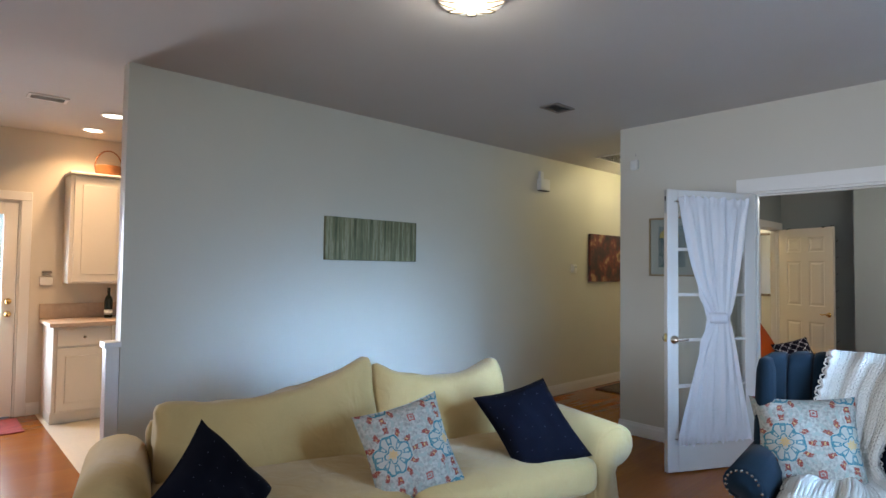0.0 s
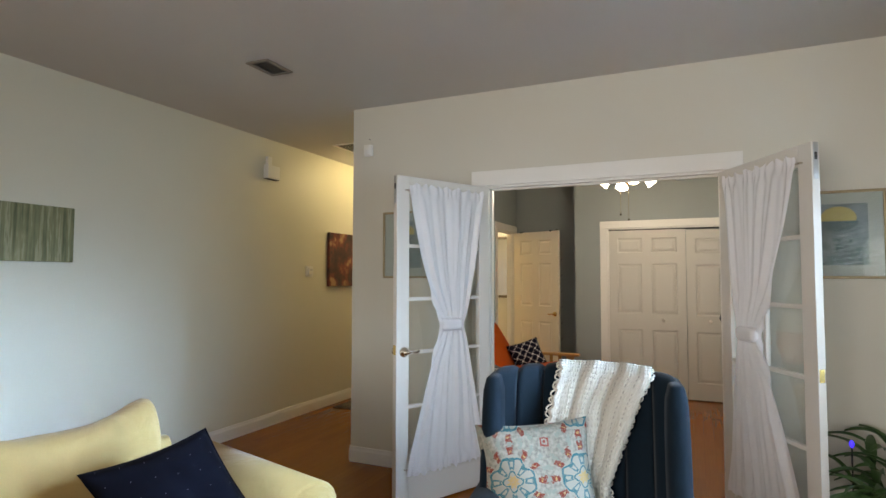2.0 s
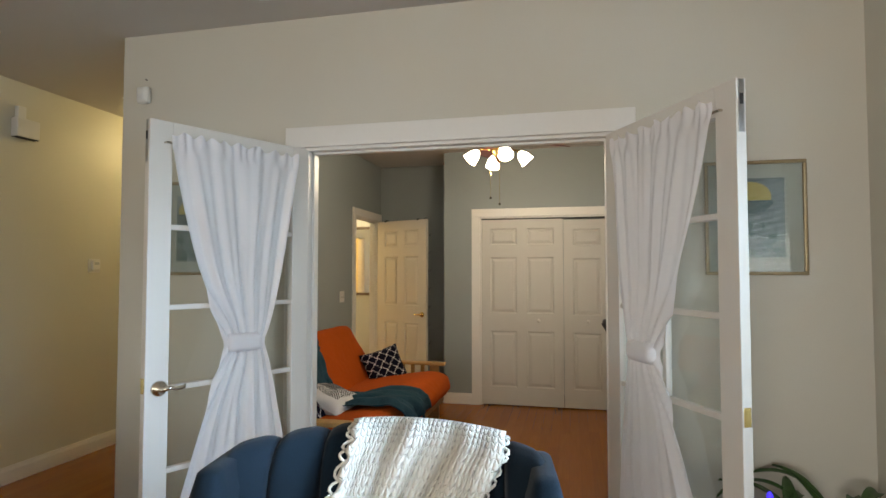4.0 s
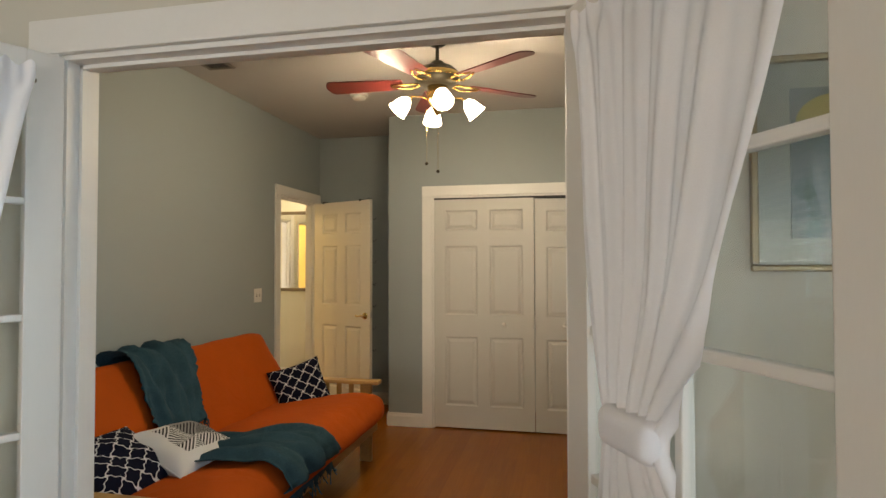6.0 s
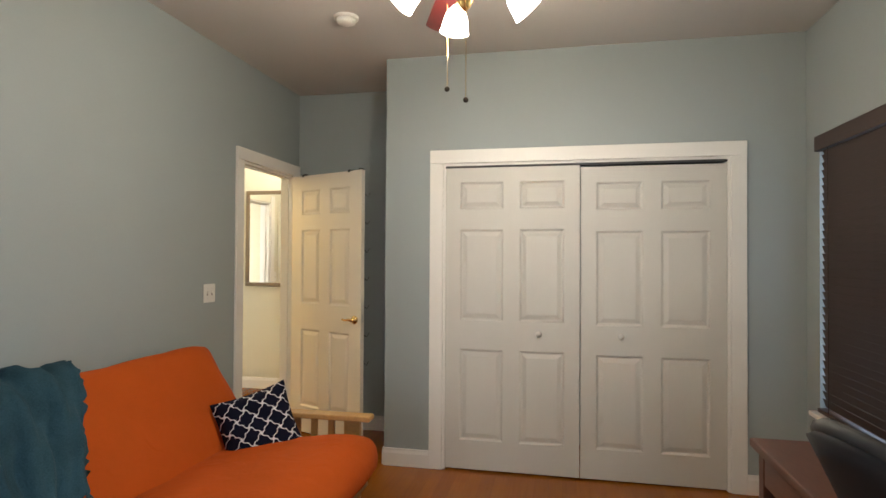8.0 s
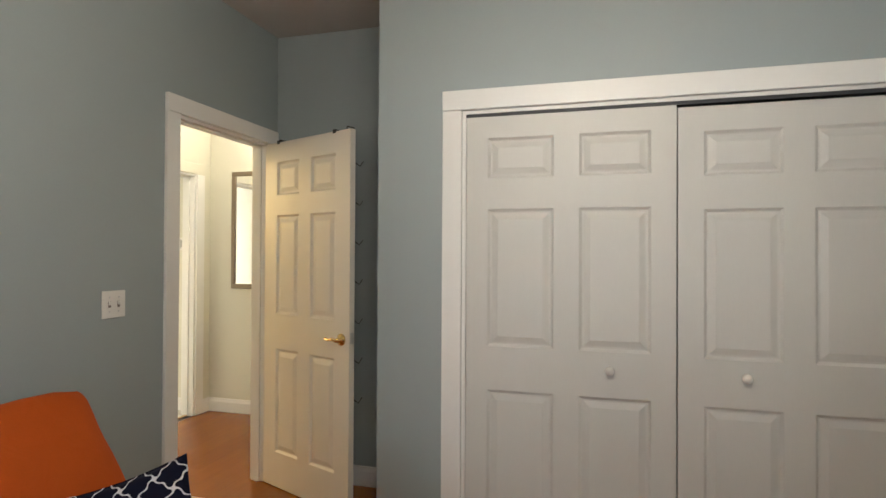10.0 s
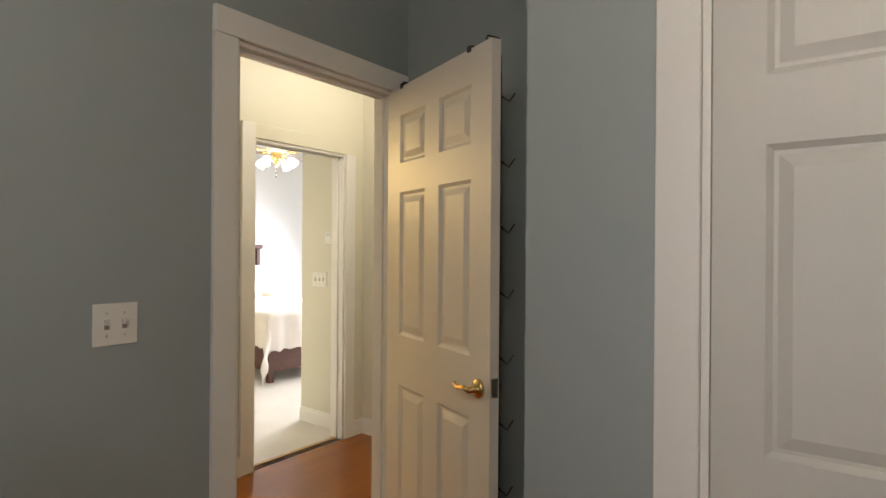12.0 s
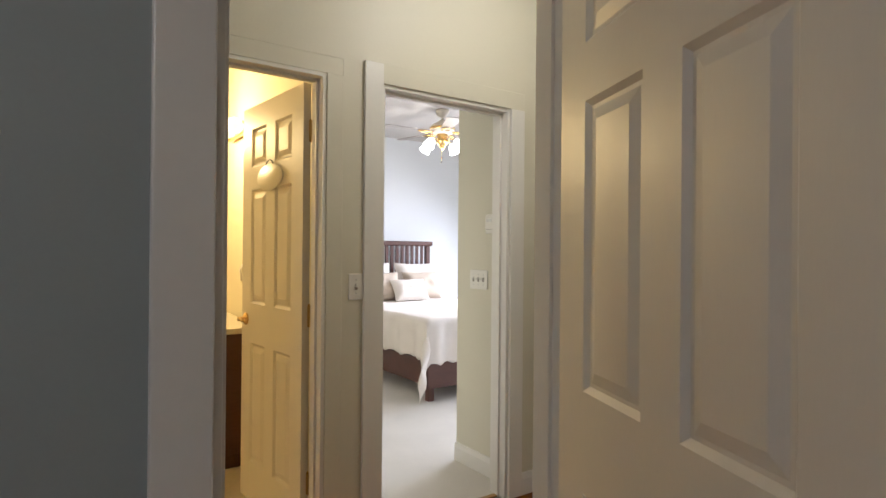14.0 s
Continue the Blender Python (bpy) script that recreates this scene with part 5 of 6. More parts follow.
# ---- house plant with a blue light ----
def plant():
    ob = thing("house_plant", pose(4.30, -0.60, 0), "green leafy house plant in a dark pot", "plant")
    part("pot", lathe(bmesh.new(), [(0.11, 0), (0.125, 0.02), (0.15, 0.26), (0.16, 0.28), (0.145, 0.28), (0.135, 0.24), (0, 0.235)], 24), mat("dark_clay", (0.06, 0.05, 0.05), 0.6), ob, "dark round pot", True)
    rnd = random.Random(4)
    bm = bmesh.new()
    leaf = bmesh.new()

    def blade(u, v):
        w = 0.024 * math.sin(math.pi * min(1, 0.06 + 0.94 * v)) ** 0.8
        return ((2 * u - 1) * w, 0.27 * v, 0.045 * math.sin(v * 2.2) - 0.10 * v * v + 0.012 * abs(2 * u - 1))

    sheet(leaf, blade, 4, 9)
    first = None
    for k in range(11):
        a, lean = rnd.uniform(0, 6.28), rnd.uniform(0.05, 0.20)
        hgt = rnd.uniform(0.34, 0.56)
        pts = [(lean * q * math.cos(a) + 0.04 * math.cos(a), lean * q * math.sin(a) + 0.04 * math.sin(a), 0.22 + (hgt - 0.2) * q) for q in (0, 0.4, 0.75, 1)]
        tube(bm, pts, [0.006, 0.005, 0.004, 0.003], 6)
        for j in range(5):
            q = 0.45 + 0.55 * j / 4
            p = Vector((lean * q * math.cos(a) + 0.04 * math.cos(a), lean * q * math.sin(a) + 0.04 * math.sin(a), 0.22 + (hgt - 0.2) * q))
            if first is None:
                first = o = part("leaf", leaf, GREEN, ob, "", True)
            else:
                o = new("leaf", first.data)
                o.parent = ob
            o.matrix_local = Matrix.Translation(p) @ pose(0, 0, 0, 0, 0, math.degrees(a) - 90 + rnd.uniform(-110, 110)) @ pose(0, 0, 0, rnd.uniform(5, 45), rnd.uniform(-25, 25)) @ Matrix.Diagonal((*([rnd.uniform(0.7, 1.1)] * 3), 1))
    part("stems", bm, GREEN, ob, "", True)
    led = thing("blue_light", pose(4.42, -0.42, 0.575), "small glowing blue light on a stake by the plant", "light")
    part("stake", tube(bmesh.new(), [(0, 0, -0.575), (0, 0, -0.02)], 0.004, 6), BLACKGAP, led)
    part("bulb", lathe(bmesh.new(), [(0.004, -0.02), (0.011, -0.008), (0.012, 0.004), (0.006, 0.016), (0, 0.02)], 12), BLUE_LED, led, "glowing blue bulb", True)


plant()


# ---- kitchen ----
def cabinet(name, m, w, d, h, drawer, label, toe=0.1):
    ob = thing(name, m, label, "cabinet")
    z0 = toe
    part("body", boxes((0, w, 0.02, d, z0, h), bev=0.002), CABINET, ob)
    if toe:
        part("toe_kick", boxes((0.0, w, 0.07, d, 0, z0)), CABINET, ob)
    top = h - 0.02
    fronts = []
    if drawer:
        fronts.append(("drawer_front", h - 0.17, top))
        top = h - 0.19
    fronts.append(("door", z0 + 0.02, top))
    for nm, a, b in fronts:
        bm = boxes((0.03, w - 0.02, 0.0, 0.018, a, b), bev=0.003)
        dr = part(nm, bm, CABINET, ob)
        if nm == "door":
            part("raised_panel", boxes((0.095, w - 0.085, -0.007, 0.0, a + 0.07, b - 0.07), bev=0.006), CABINET, dr)
            fx, fz = (w - 0.05, b - 0.10) if drawer else (w - 0.05, a + 0.10)
        else:
            fx, fz = w / 2 + 0.01, (a + b) / 2
        part("knob", lathe(bmesh.new(), [(0.006, 0), (0.006, 0.012), (0.014, 0.02), (0.011, 0.028), (0, 0.03)], 12, Matrix.Translation((fx, 0.0, fz)) @ pose(0, 0, 0, 90)), NICKEL, dr, "", True)
    return ob


cabinet("base_cabinet", pose(0.89, 6.14, 0), 0.46, 0.60, 0.875, True, "white base cabinet with drawer and knob")
cabinet("base_cabinet", pose(1.355, 6.14, 0), 0.46, 0.60, 0.875, True, "white base cabinet with drawer and knob")
cabinet("base_cabinet", pose(1.82, 6.14, 0), 0.90, 0.60, 0.875, True, "white base cabinet with drawer and knob")
cabinet("wall_cabinet", pose(1.03, 6.42, 1.26), 0.48, 0.325, 1.05, False, "white wall cabinet with raised-panel door", 0)
cabinet("wall_cabinet", pose(1.515, 6.42, 1.26), 0.80, 0.325, 1.05, False, "white wall cabinet with raised-panel door", 0)
top = thing("worktop", pose(0, 0, 0), "beige laminate kitchen worktop with upstand", "worktop")
part("slab", boxes((0.855, 2.73, 6.105, 6.747, 0.878, 0.916), bev=0.006), LAMINATE, top)
part("upstand", boxes((0.855, 2.73, 6.725, 6.747, 0.916, 1.06), bev=0.004), LAMINATE, top)
tagged(part("cabinet_cornice", boxes((1.015, 2.32, 6.40, 6.747, 2.312, 2.342), bev=0.008), CABINET), "white moulded cornice on the wall cabinets", "cornice")
bt = thing("wine_bottle", pose(1.40, 6.53, 0.917), "dark wine bottle with white label on worktop", "bottle")
part("glass_body", lathe(bmesh.new(), [(0.034, 0), (0.037, 0.005), (0.037, 0.17), (0.03, 0.20), (0.014, 0.225), (0.0135, 0.29), (0.016, 0.292), (0.016, 0.30), (0, 0.30)], 20), mat("bottle_green", (0.006, 0.012, 0.006), 0.08, var=0, bump=0), bt, "", True)
part("label", lathe(bmesh.new(), [(0.0374, 0.03), (0.0378, 0.03), (0.0378, 0.08), (0.0374, 0.08)], 20), WHITEMAT, bt, "white paper label", True)
bk = thing("basket", pose(1.37, 6.57, 2.343), "brown wicker basket with arched handle", "basket")
WICKER = mat("wicker", (0.28, 0.11, 0.03), 0.8, var=0.35, scale=30, grain=90, bump=0.9, dist=0.006, stretch=(1, 1, 3))
part("bowl", lathe(bmesh.new(), [(0.10, 0), (0.115, 0.03), (0.125, 0.09), (0.13, 0.10), (0.118, 0.10), (0.105, 0.03), (0, 0.02)], 20), WICKER, bk, "", True)
part("handle", tube(bmesh.new(), [(0.122 * math.cos(a), 0, 0.09 + 0.17 * math.sin(a)) for a in np.linspace(0, math.pi, 14)], 0.007, 8), WICKER, bk, "", True)
ph = thing("wall_intercom", pose(0.90, 6.748, 1.30), "white wall intercom with dark display", "intercom")
part("body", boxes((-0.055, 0.055, -0.03, 0, -0.06, 0.02), bev=0.006), PLASTIC, ph)
part("display", boxes((-0.035, 0.045, -0.025, 0, 0.055, 0.08), bev=0.003), VENT, ph)
for xk, yk in ((1.187, 5.59), (1.174, 6.315)):
    dl = thing("downlight", pose(xk, yk, H - 0.001, 180), "round lit recessed ceiling downlight", "downlight", "kitchen downlights")
    part("trim_ring", lathe(bmesh.new(), [(0.10, 0), (0.10, 0.004), (0.08, 0.006), (0.078, 0)], 24), TRIM, dl)
    part("lens", lathe(bmesh.new(), [(0.078, 0.001), (0.05, 0.003), (0, 0.003)], 24), LIT_DISC, dl, "glowing lens")
half = structure("half_wall", boxes((0.855, 0.928, YS + 0.004, YS + 0.10, 0, 0.93), (0.84, 0.935, YS - 0.012, YS + 0.115, 0.93, 0.965), bev=0.002), TRIM, "white capped low wall end", "half wall")
pd = thing("door_kitchen", pose(K0 + 0.02, KN + 0.022, 0.01), "white glazed outer door with blinds and brass locks", "door", kind="structure")
w = K1 - K0 - 0.04
for r in ((0, 0.11, -0.02, 0.02, 0, 2.02), (w - 0.11, w, -0.02, 0.02, 0, 2.02), (0.11, w - 0.11, -0.02, 0.02, 0, 0.26), (0.11, w - 0.11, -0.02, 0.02, 1.90, 2.02)):
    part("door_rail", boxes(r, bev=0.003), DOORPAINT, pd)
part("pane", boxes((0.11, w - 0.11, -0.003, 0.003, 0.26, 1.90)), GLASS, pd).visible_shadow = False
first = None
for k in range(50):
    if first is None:
        first = o = part("slat", boxes((0.115, w - 0.115, -0.011, 0.011, -0.0008, 0.0008)), WHITE_SLAT, pd)
    else:
        o = new("slat", first.data)
        o.parent = pd
    o.matrix_local = pose(0, -0.03, 0.29 + k * 0.032, 18)
for zk in (0.96, 1.08):
    part("lock_knob", lathe(bmesh.new(), [(0.03, 0), (0.026, 0.008), (0.012, 0.012), (0.012, 0.03), (0.026, 0.04), (0.02, 0.058), (0, 0.06)], 16, Matrix.Translation((w - 0.055, -0.02, zk)) @ pose(0, 0, 0, 90)), BRASS, pd, "brass lock knob", True)
rr = thing("entry_rug", pose(0.40, 6.36, 0.001), "red patterned rug before the outer door", "rug")
part("pile", boxes((-0.42, 0.30, -0.28, 0.28, 0, 0.01), bev=0.003), mat("red_rug", (0.22, 0.03, 0.025), 0.95, var=0.5, scale=14, grain=200, bump=0.6, dist=0.003), rr)


# ---- bedroom: futon ----
def futon():
    ob = thing("futon", Matrix(), "wooden-armed futon with burnt-orange mattress, back raised", "futon")
    x0, x1 = 5.10, 7.16
    xm, hw = (x0 + x1) / 2, (x1 - x0) / 2
    bm = softbox(bmesh.new(), (0, 0, 0), (hw, 0.40, 0.085), 0.075, (0.0, 0.02, 0.02), 15, 0.010, 1.0)
    for v in bm.verts:
        v.co.z -= 0.05 * max(0, (-v.co.y - 0.22) / 0.2) ** 2
    bmesh.ops.transform(bm, matrix=pose(xm, 1.79, 0.405, -7), verts=bm.verts)
    part("seat_mattress", bm, ORANGE, ob, "", True)
    bm = softbox(bmesh.new(), (0.05, 0, 0), (hw + 0.06, 0.085, 0.345), 0.075, (0.0, 0.02, 0.0), 15, 0.010, 5.0)
    bmesh.ops.transform(bm, matrix=pose(xm, 2.325, 0.60, -33), verts=bm.verts)
    part("back_mattress", bm, ORANGE, ob, "", True)
    for xa in (x0 - 0.075, x1 + 0.03):
        part("arm_rail", boxes((xa - 0.03, xa + 0.055, 1.46, 2.36, 0.555, 0.582), bev=0.006), WOOD_PINE, ob)
        part("side_rail", boxes((xa, xa + 0.025, 1.58, 2.25, 0.22, 0.30), bev=0.004), WOOD_PINE, ob)
        for y in (1.52, 2.25):
            part("leg", boxes((xa - 0.005, xa + 0.03, y, y + 0.085, 0, 0.555), bev=0.004), WOOD_PINE, ob)
        for k in range(6):
            y = 1.66 + k * 0.095
            part("slat", boxes((xa + 0.003, xa + 0.02, y, y + 0.035, 0.30, 0.555), bev=0.002), WOOD_PINE, ob)
    for y in (1.47, 2.05):
        part("cross_rail", boxes((x0 - 0.04, x1 + 0.02, y, y + 0.03, 0.235, 0.30), bev=0.004), WOOD_PINE, ob)
    bm = bmesh.new()
    for k in range(12):
        x = x0 + 0.08 + k * (x1 - x0 - 0.16) / 11
        box(bm, x - 0.03, x + 0.03, 1.50, 2.05, 0.285, 0.30)
    part("slat_deck", bm, WOOD_PINE, ob)


futon()


def draped(name, path, xf, nu, nv, material, label, fold, seed, ragged=0.02):
    """A throw laid along a path of (y, z); xf(v) gives its two edges in x."""
    ob = thing(name, Matrix(), label, "throw")
    run = [0]
    for a, b in zip(path, path[1:]):
        run.append(run[-1] + math.hypot(b[0] - a[0], b[1] - a[1]))

    def f(u, v):
        d = min(v, 0.9999) * run[-1]
        k = max(i for i in range(len(run) - 1) if run[i] <= d)
        q = (d - run[k]) / (run[k + 1] - run[k])
        a, b = Vector(path[k]), Vector(path[k + 1])
        p = a + (b - a) * q
        n = Vector((-(b - a).y, (b - a).x)).normalized()
        if n.y < 0 and abs(n.y) > 0.2:
            n = -n
        e0, e1 = xf(v)
        x = e0 + (e1 - e0) * u
        w = fold * (0.5 + 0.5 * math.sin(u * 19 + 2.4 * math.sin(v * 4 + seed))) + fold * 0.7 * (0.5 + noise.noise(Vector((u * 5 + seed, v * 6, 0)))) + fold * 0.4 * (0.5 + 0.5 * math.sin(u * 43 + seed))
        if u in (0, 1):
            x += ragged * noise.noise(Vector((v * 40, seed, u)))
        p = p + n * (0.004 + w)
        zz = p.y + (ragged * noise.noise(Vector((u * 50, seed, 3))) if v in (0, 1) else 0)
        return (x, p.x, zz)

    part("weave", sheet(bmesh.new(), f, nu, nv, 0.006), material, ob, "", True)
    rnd = random.Random(int(seed * 10))
    bm = bmesh.new()
    for v in (1.0,):
        for k in range(46):
            u = k / 45
            p = Vector(f(u, v))
            q = Vector((rnd.uniform(-0.02, 0.02), rnd.uniform(-0.025, 0.0), rnd.uniform(-0.045, -0.02)))
            tube(bm, [p, p + q * 0.5, p + q], 0.0028, 4)
    tagged(part("fringe", bm, material, ob), kind="stuff")
    return ob


draped("futon_throw", [(2.60, 0.78), (2.582, 0.872), (2.52, 0.916), (2.44, 0.908), (2.355, 0.85), (2.24, 0.68), (2.15, 0.535)], lambda v: (5.86 - 0.10 * v, 6.42 - 0.36 * max(0, v - 0.15)), 44, 44, THROW_TEAL, "crumpled teal throw hanging over futon back", 0.034, 1.0, 0.04)
draped("futon_throw", [(2.02, 0.445), (1.85, 0.49), (1.65, 0.52), (1.48, 0.53), (1.395, 0.50), (1.365, 0.42), (1.36, 0.32)], lambda v: (5.50 + 0.10 * v, 5.92 + 0.27 * v), 44, 40, THROW_TEAL, "crumpled teal throw spread across futon seat", 0.036, 2.0, 0.06)
throw_pillow("futon_pillow", 0.37, 0.37, 0.12, TRELLIS, pose(7.01, 1.985, 0.545, -30, -15, -52), "navy pillow with white trellis print", 6.0, "futon pillows")
throw_pillow("futon_pillow", 0.42, 0.42, 0.12, TRELLIS, pose(5.40, 2.06, 0.56, -66, 0, -8), "navy pillow with white trellis print, lying flat", 7.0, "futon pillows")
throw_pillow("futon_pillow", 0.46, 0.42, 0.15, GEOMETRIC, pose(5.69, 1.93, 0.545, -74, 4, -8), "white pillow with grey and black geometric print", 8.0, "futon pillows")


# ---- ceiling fans ----
def shade_mesh(bm, m):
    lathe(bm, [(0.018, 0.0), (0.024, 0.008), (0.040, 0.030), (0.048, 0.060), (0.052, 0.085), (0.058, 0.100), (0.055, 0.100), (0.047, 0.080), (0.042, 0.055), (0.03, 0.025), (0.012, 0.008)], 18, m)
    return bm


def ceiling_fan(x, y, rod, body, blade_mat, arm_mat, turn, label, chains, r=0.62, n=5, lit=True, pitch=11):
    ob = thing("ceiling_fan", pose(x, y, H - 0.001), label, "ceiling fan")
    part("canopy", lathe(bmesh.new(), [(0.068, 0), (0.068, -0.02), (0.055, -0.055), (0.03, -0.075), (0.012, -0.08)], 24), body, ob, "", True)
    part("downrod", lathe(bmesh.new(), [(0.011, -0.07), (0.011, -rod)], 12), body, ob, "", True)
    z = -rod
    part("motor", lathe(bmesh.new(), [(0.03, z + 0.02), (0.05, z), (0.095, z - 0.02), (0.125, z - 0.05), (0.128, z - 0.085), (0.10, z - 0.115), (0.06, z - 0.125)], 28), body, ob, "", True)
    part("motor_band", lathe(bmesh.new(), [(0.129, z - 0.055), (0.132, z - 0.06), (0.132, z - 0.075), (0.129, z - 0.08)], 28), arm_mat, ob, "", True)
    for k in range(n):
        a = turn + 360 * k / n
        m = pose(0, 0, z - 0.10, 0, 0, a)
        bm = bmesh.new()
        outline = []
        for q in range(12):
            t = q / 11
            outline.append((0.20 + t * (r - 0.20), 0.052 + 0.018 * t))
        for q in range(1, 7):
            b = math.pi / 2 * q / 6
            outline.append((r + 0.04 * math.sin(b), 0.070 * math.cos(b)))
        pts = outline + [(px, -py) for px, py in reversed(outline[:-1])]
        tilt = pose(0, 0, 0, pitch)
        lo = [bm.verts.new(m @ tilt @ Vector((px, py, -0.003))) for px, py in pts]
        hi = [bm.verts.new(m @ tilt @ Vector((px, py, 0.003))) for px, py in pts]
        bm.faces.new(lo[::-1])
        bm.faces.new(hi)
        for i in range(len(pts)):
            bm.faces.new((lo[i], lo[(i + 1) % len(pts)], hi[(i + 1) % len(pts)], hi[i]))
        bl = part("blade", bm, blade_mat, ob)
        bm = bmesh.new()
        for s in (-1, 1):
            tube(bm, [m @ Vector(p) for p in ((0.10, s * 0.015, -0.005), (0.16, s * 0.04, -0.016), (0.22, s * 0.03, -0.012), (0.27, s * 0.012, -0.008))], 0.007, 6)
        part("blade_bracket", bm, arm_mat, bl, "scrolled brass blade bracket", True)
    zl = z - 0.165
    part("light_hub", lathe(bmesh.new(), [(0.06, z - 0.12), (0.05, zl), (0.06, zl - 0.015), (0.055, zl - 0.05), (0.035, zl - 0.075), (0.02, zl - 0.11), (0.006, zl - 0.125)], 20), arm_mat, ob, "", True)
    for k in range(4):
        a = radians(20 + 90 * k)
        ca, sa = math.cos(a), math.sin(a)
        bm = tube(bmesh.new(), [(0.04 * ca, 0.04 * sa, zl - 0.04), (0.09 * ca, 0.09 * sa, zl - 0.02), (0.14 * ca, 0.14 * sa, zl - 0.02), (0.17 * ca, 0.17 * sa, zl - 0.045)], 0.006, 8)
        arm = part("lamp_arm", bm, arm_mat, ob, "brass lamp arm", True)
        m = Matrix.Translation((0.165 * ca, 0.165 * sa, zl - 0.035)) @ pose(0, 0, 0, 0, 0, math.degrees(a)) @ pose(0, 0, 0, 0, 180 - 42)
        sh = part("shade", shade_mesh(bmesh.new(), m), LIT_SHADE if lit else LINEN, arm, "lit frosted tulip glass shade", True)
        sh.visible_shadow = False
    for dx, dy, ln in chains:
        bm = tube(bmesh.new(), [(dx, dy, zl - 0.08), (dx, dy, zl - 0.08 - ln)], 0.0012, 5)
        ch = part("pull_chain", bm, arm_mat, ob)
        part("pull_ball", lathe(bmesh.new(), [(0.001, 0.011), (0.008, 0.006), (0.0105, 0), (0.008, -0.007), (0.001, -0.011)], 12, Matrix.Translation((dx, dy, zl - 0.09 - ln))), DARKBRONZE, ch, "", True)


ceiling_fan(FAN[0], FAN[1], 0.18, DARKBRONZE, BLADE, BRASS, 20, "dark bronze ceiling fan with mahogany blades and four lit shades", ((0.03, 0.07, 0.30), (-0.015, -0.006, 0.355)))
CREAMFAN = mat("cream_enamel", (0.62, 0.55, 0.44), 0.4, var=0.02, bump=0)
ceiling_fan(11.03, 6.53, 0.125, CREAMFAN, mat("pale_blade", (0.30, 0.26, 0.23), 0.4, var=0.1, bump=0), BRASS, 30, "cream and brass ceiling fan with lit shades", ((0.03, 0.05, 0.10), (-0.03, -0.03, 0.16)), 0.60, pitch=-6)


# ---- bedroom: desk and chair ----
def desk():
    ob = thing("desk", Matrix(), "dark cherry wooden desk under the window", "desk")
    part("desktop", boxes((5.72, 6.645, -0.855, -0.15, 0.725, 0.755), bev=0.006), WOOD_DARK, ob)
    part("apron", boxes((5.80, 6.55, -0.19, -0.17, 0.62, 0.725)), WOOD_DARK, ob)
    part("modesty_panel", boxes((5.80, 6.55, -0.80, -0.785, 0.30, 0.725)), WOOD_DARK, ob)
    for x in (5.76, 6.56):
        for y in (-0.82, -0.22):
            part("leg", boxes((x, x + 0.05, y, y + 0.05, 0, 0.725), bev=0.004), WOOD_DARK, ob)
        part("side_rail", boxes((x + 0.012, x + 0.037, -0.77, -0.22, 0.60, 0.725)), WOOD_DARK, ob)


def hutch():
    ob = thing("desk_hutch", Matrix(), "low dark wooden shelf unit standing on desk", "shelf")
    z0, z1 = 0.756, 1.062
    for x in (5.75, 6.08, 6.42):
        part("upright", boxes((x, x + 0.02, -0.84, -0.60, z0, z1 - 0.02)), WOOD_DARK, ob)
    part("top", boxes((5.73, 6.46, -0.85, -0.58, z1 - 0.02, z1), bev=0.003), WOOD_DARK, ob)
    for a, b in ((5.77, 6.08), (6.10, 6.42)):
        part("shelf", boxes((a, b, -0.84, -0.60, 0.92, 0.936)), WOOD_DARK, ob)
    part("back_panel", boxes((5.75, 6.44, -0.848, -0.841, z0, z1 - 0.02)), WOOD_DARK, ob)


def office_chair():
    ob = thing("office_chair", pose(5.42, -0.135, 0, 0, 0, 16), "black office chair with tall curved mesh back", "chair")
    part("seat", softbox(bmesh.new(), (0, -0.12, 0.47), (0.24, 0.23, 0.04), 0.035, (0, 0, 0.015), 8), BLACKMESH, ob, "", True)

    def f(u, v):
        s = 2 * u - 1
        w = 0.235 * (1 - 0.35 * v ** 3) * (0.8 + 0.2 * min(1, v * 3))
        return (s * w, 0.11 + 0.16 * v - 0.13 * s * s - 0.08 * math.sin(v * 3.1), 0.50 + 0.645 * v - 0.09 * s * s * v)

    back = part("backrest", sheet(bmesh.new(), f, 14, 16, 0.022), BLACKMESH, ob, "black mesh backrest", True)
    rim = [f(u, 0) for u in np.linspace(0, 1, 8)] + [f(1, v) for v in np.linspace(0.05, 1, 12)] + [f(u, 1) for u in np.linspace(0.95, 0, 12)] + [f(0, v) for v in np.linspace(0.95, 0, 12)]
    part("rim", tube(bmesh.new(), rim, 0.014, 8), BLACKGAP, back, "black plastic rim", True)
    part("spine", tube(bmesh.new(), [(0, 0.02, 0.42), (0, 0.16, 0.46), (0, 0.14, 0.60)], 0.02, 8), BLACKGAP, ob, "", True)
    part("gas_column", lathe(bmesh.new(), [(0.03, 0.08), (0.03, 0.25), (0.018, 0.25), (0.018, 0.43)], 14, pose(0, -0.1, 0)), BLACKGAP, ob, "", True)
    for k in range(5):
        a = radians(72 * k)
        e = (0.27 * math.cos(a), -0.1 + 0.27 * math.sin(a), 0.07)
        leg = part("base_leg", tube(bmesh.new(), [(0, -0.1, 0.10), e], [0.024, 0.015], 8), BLACKGAP, ob, "", True)
        part("castor", lathe(bmesh.new(), [(0.022, -0.02), (0.027, -0.01), (0.027, 0.01), (0.022, 0.02)], 12, Matrix.Translation((e[0], e[1], 0.0275)) @ pose(0, 0, 0, 0, 90, math.degrees(a) + 90)), BLACKGAP, leg, "", True)


desk()
hutch()
office_chair()

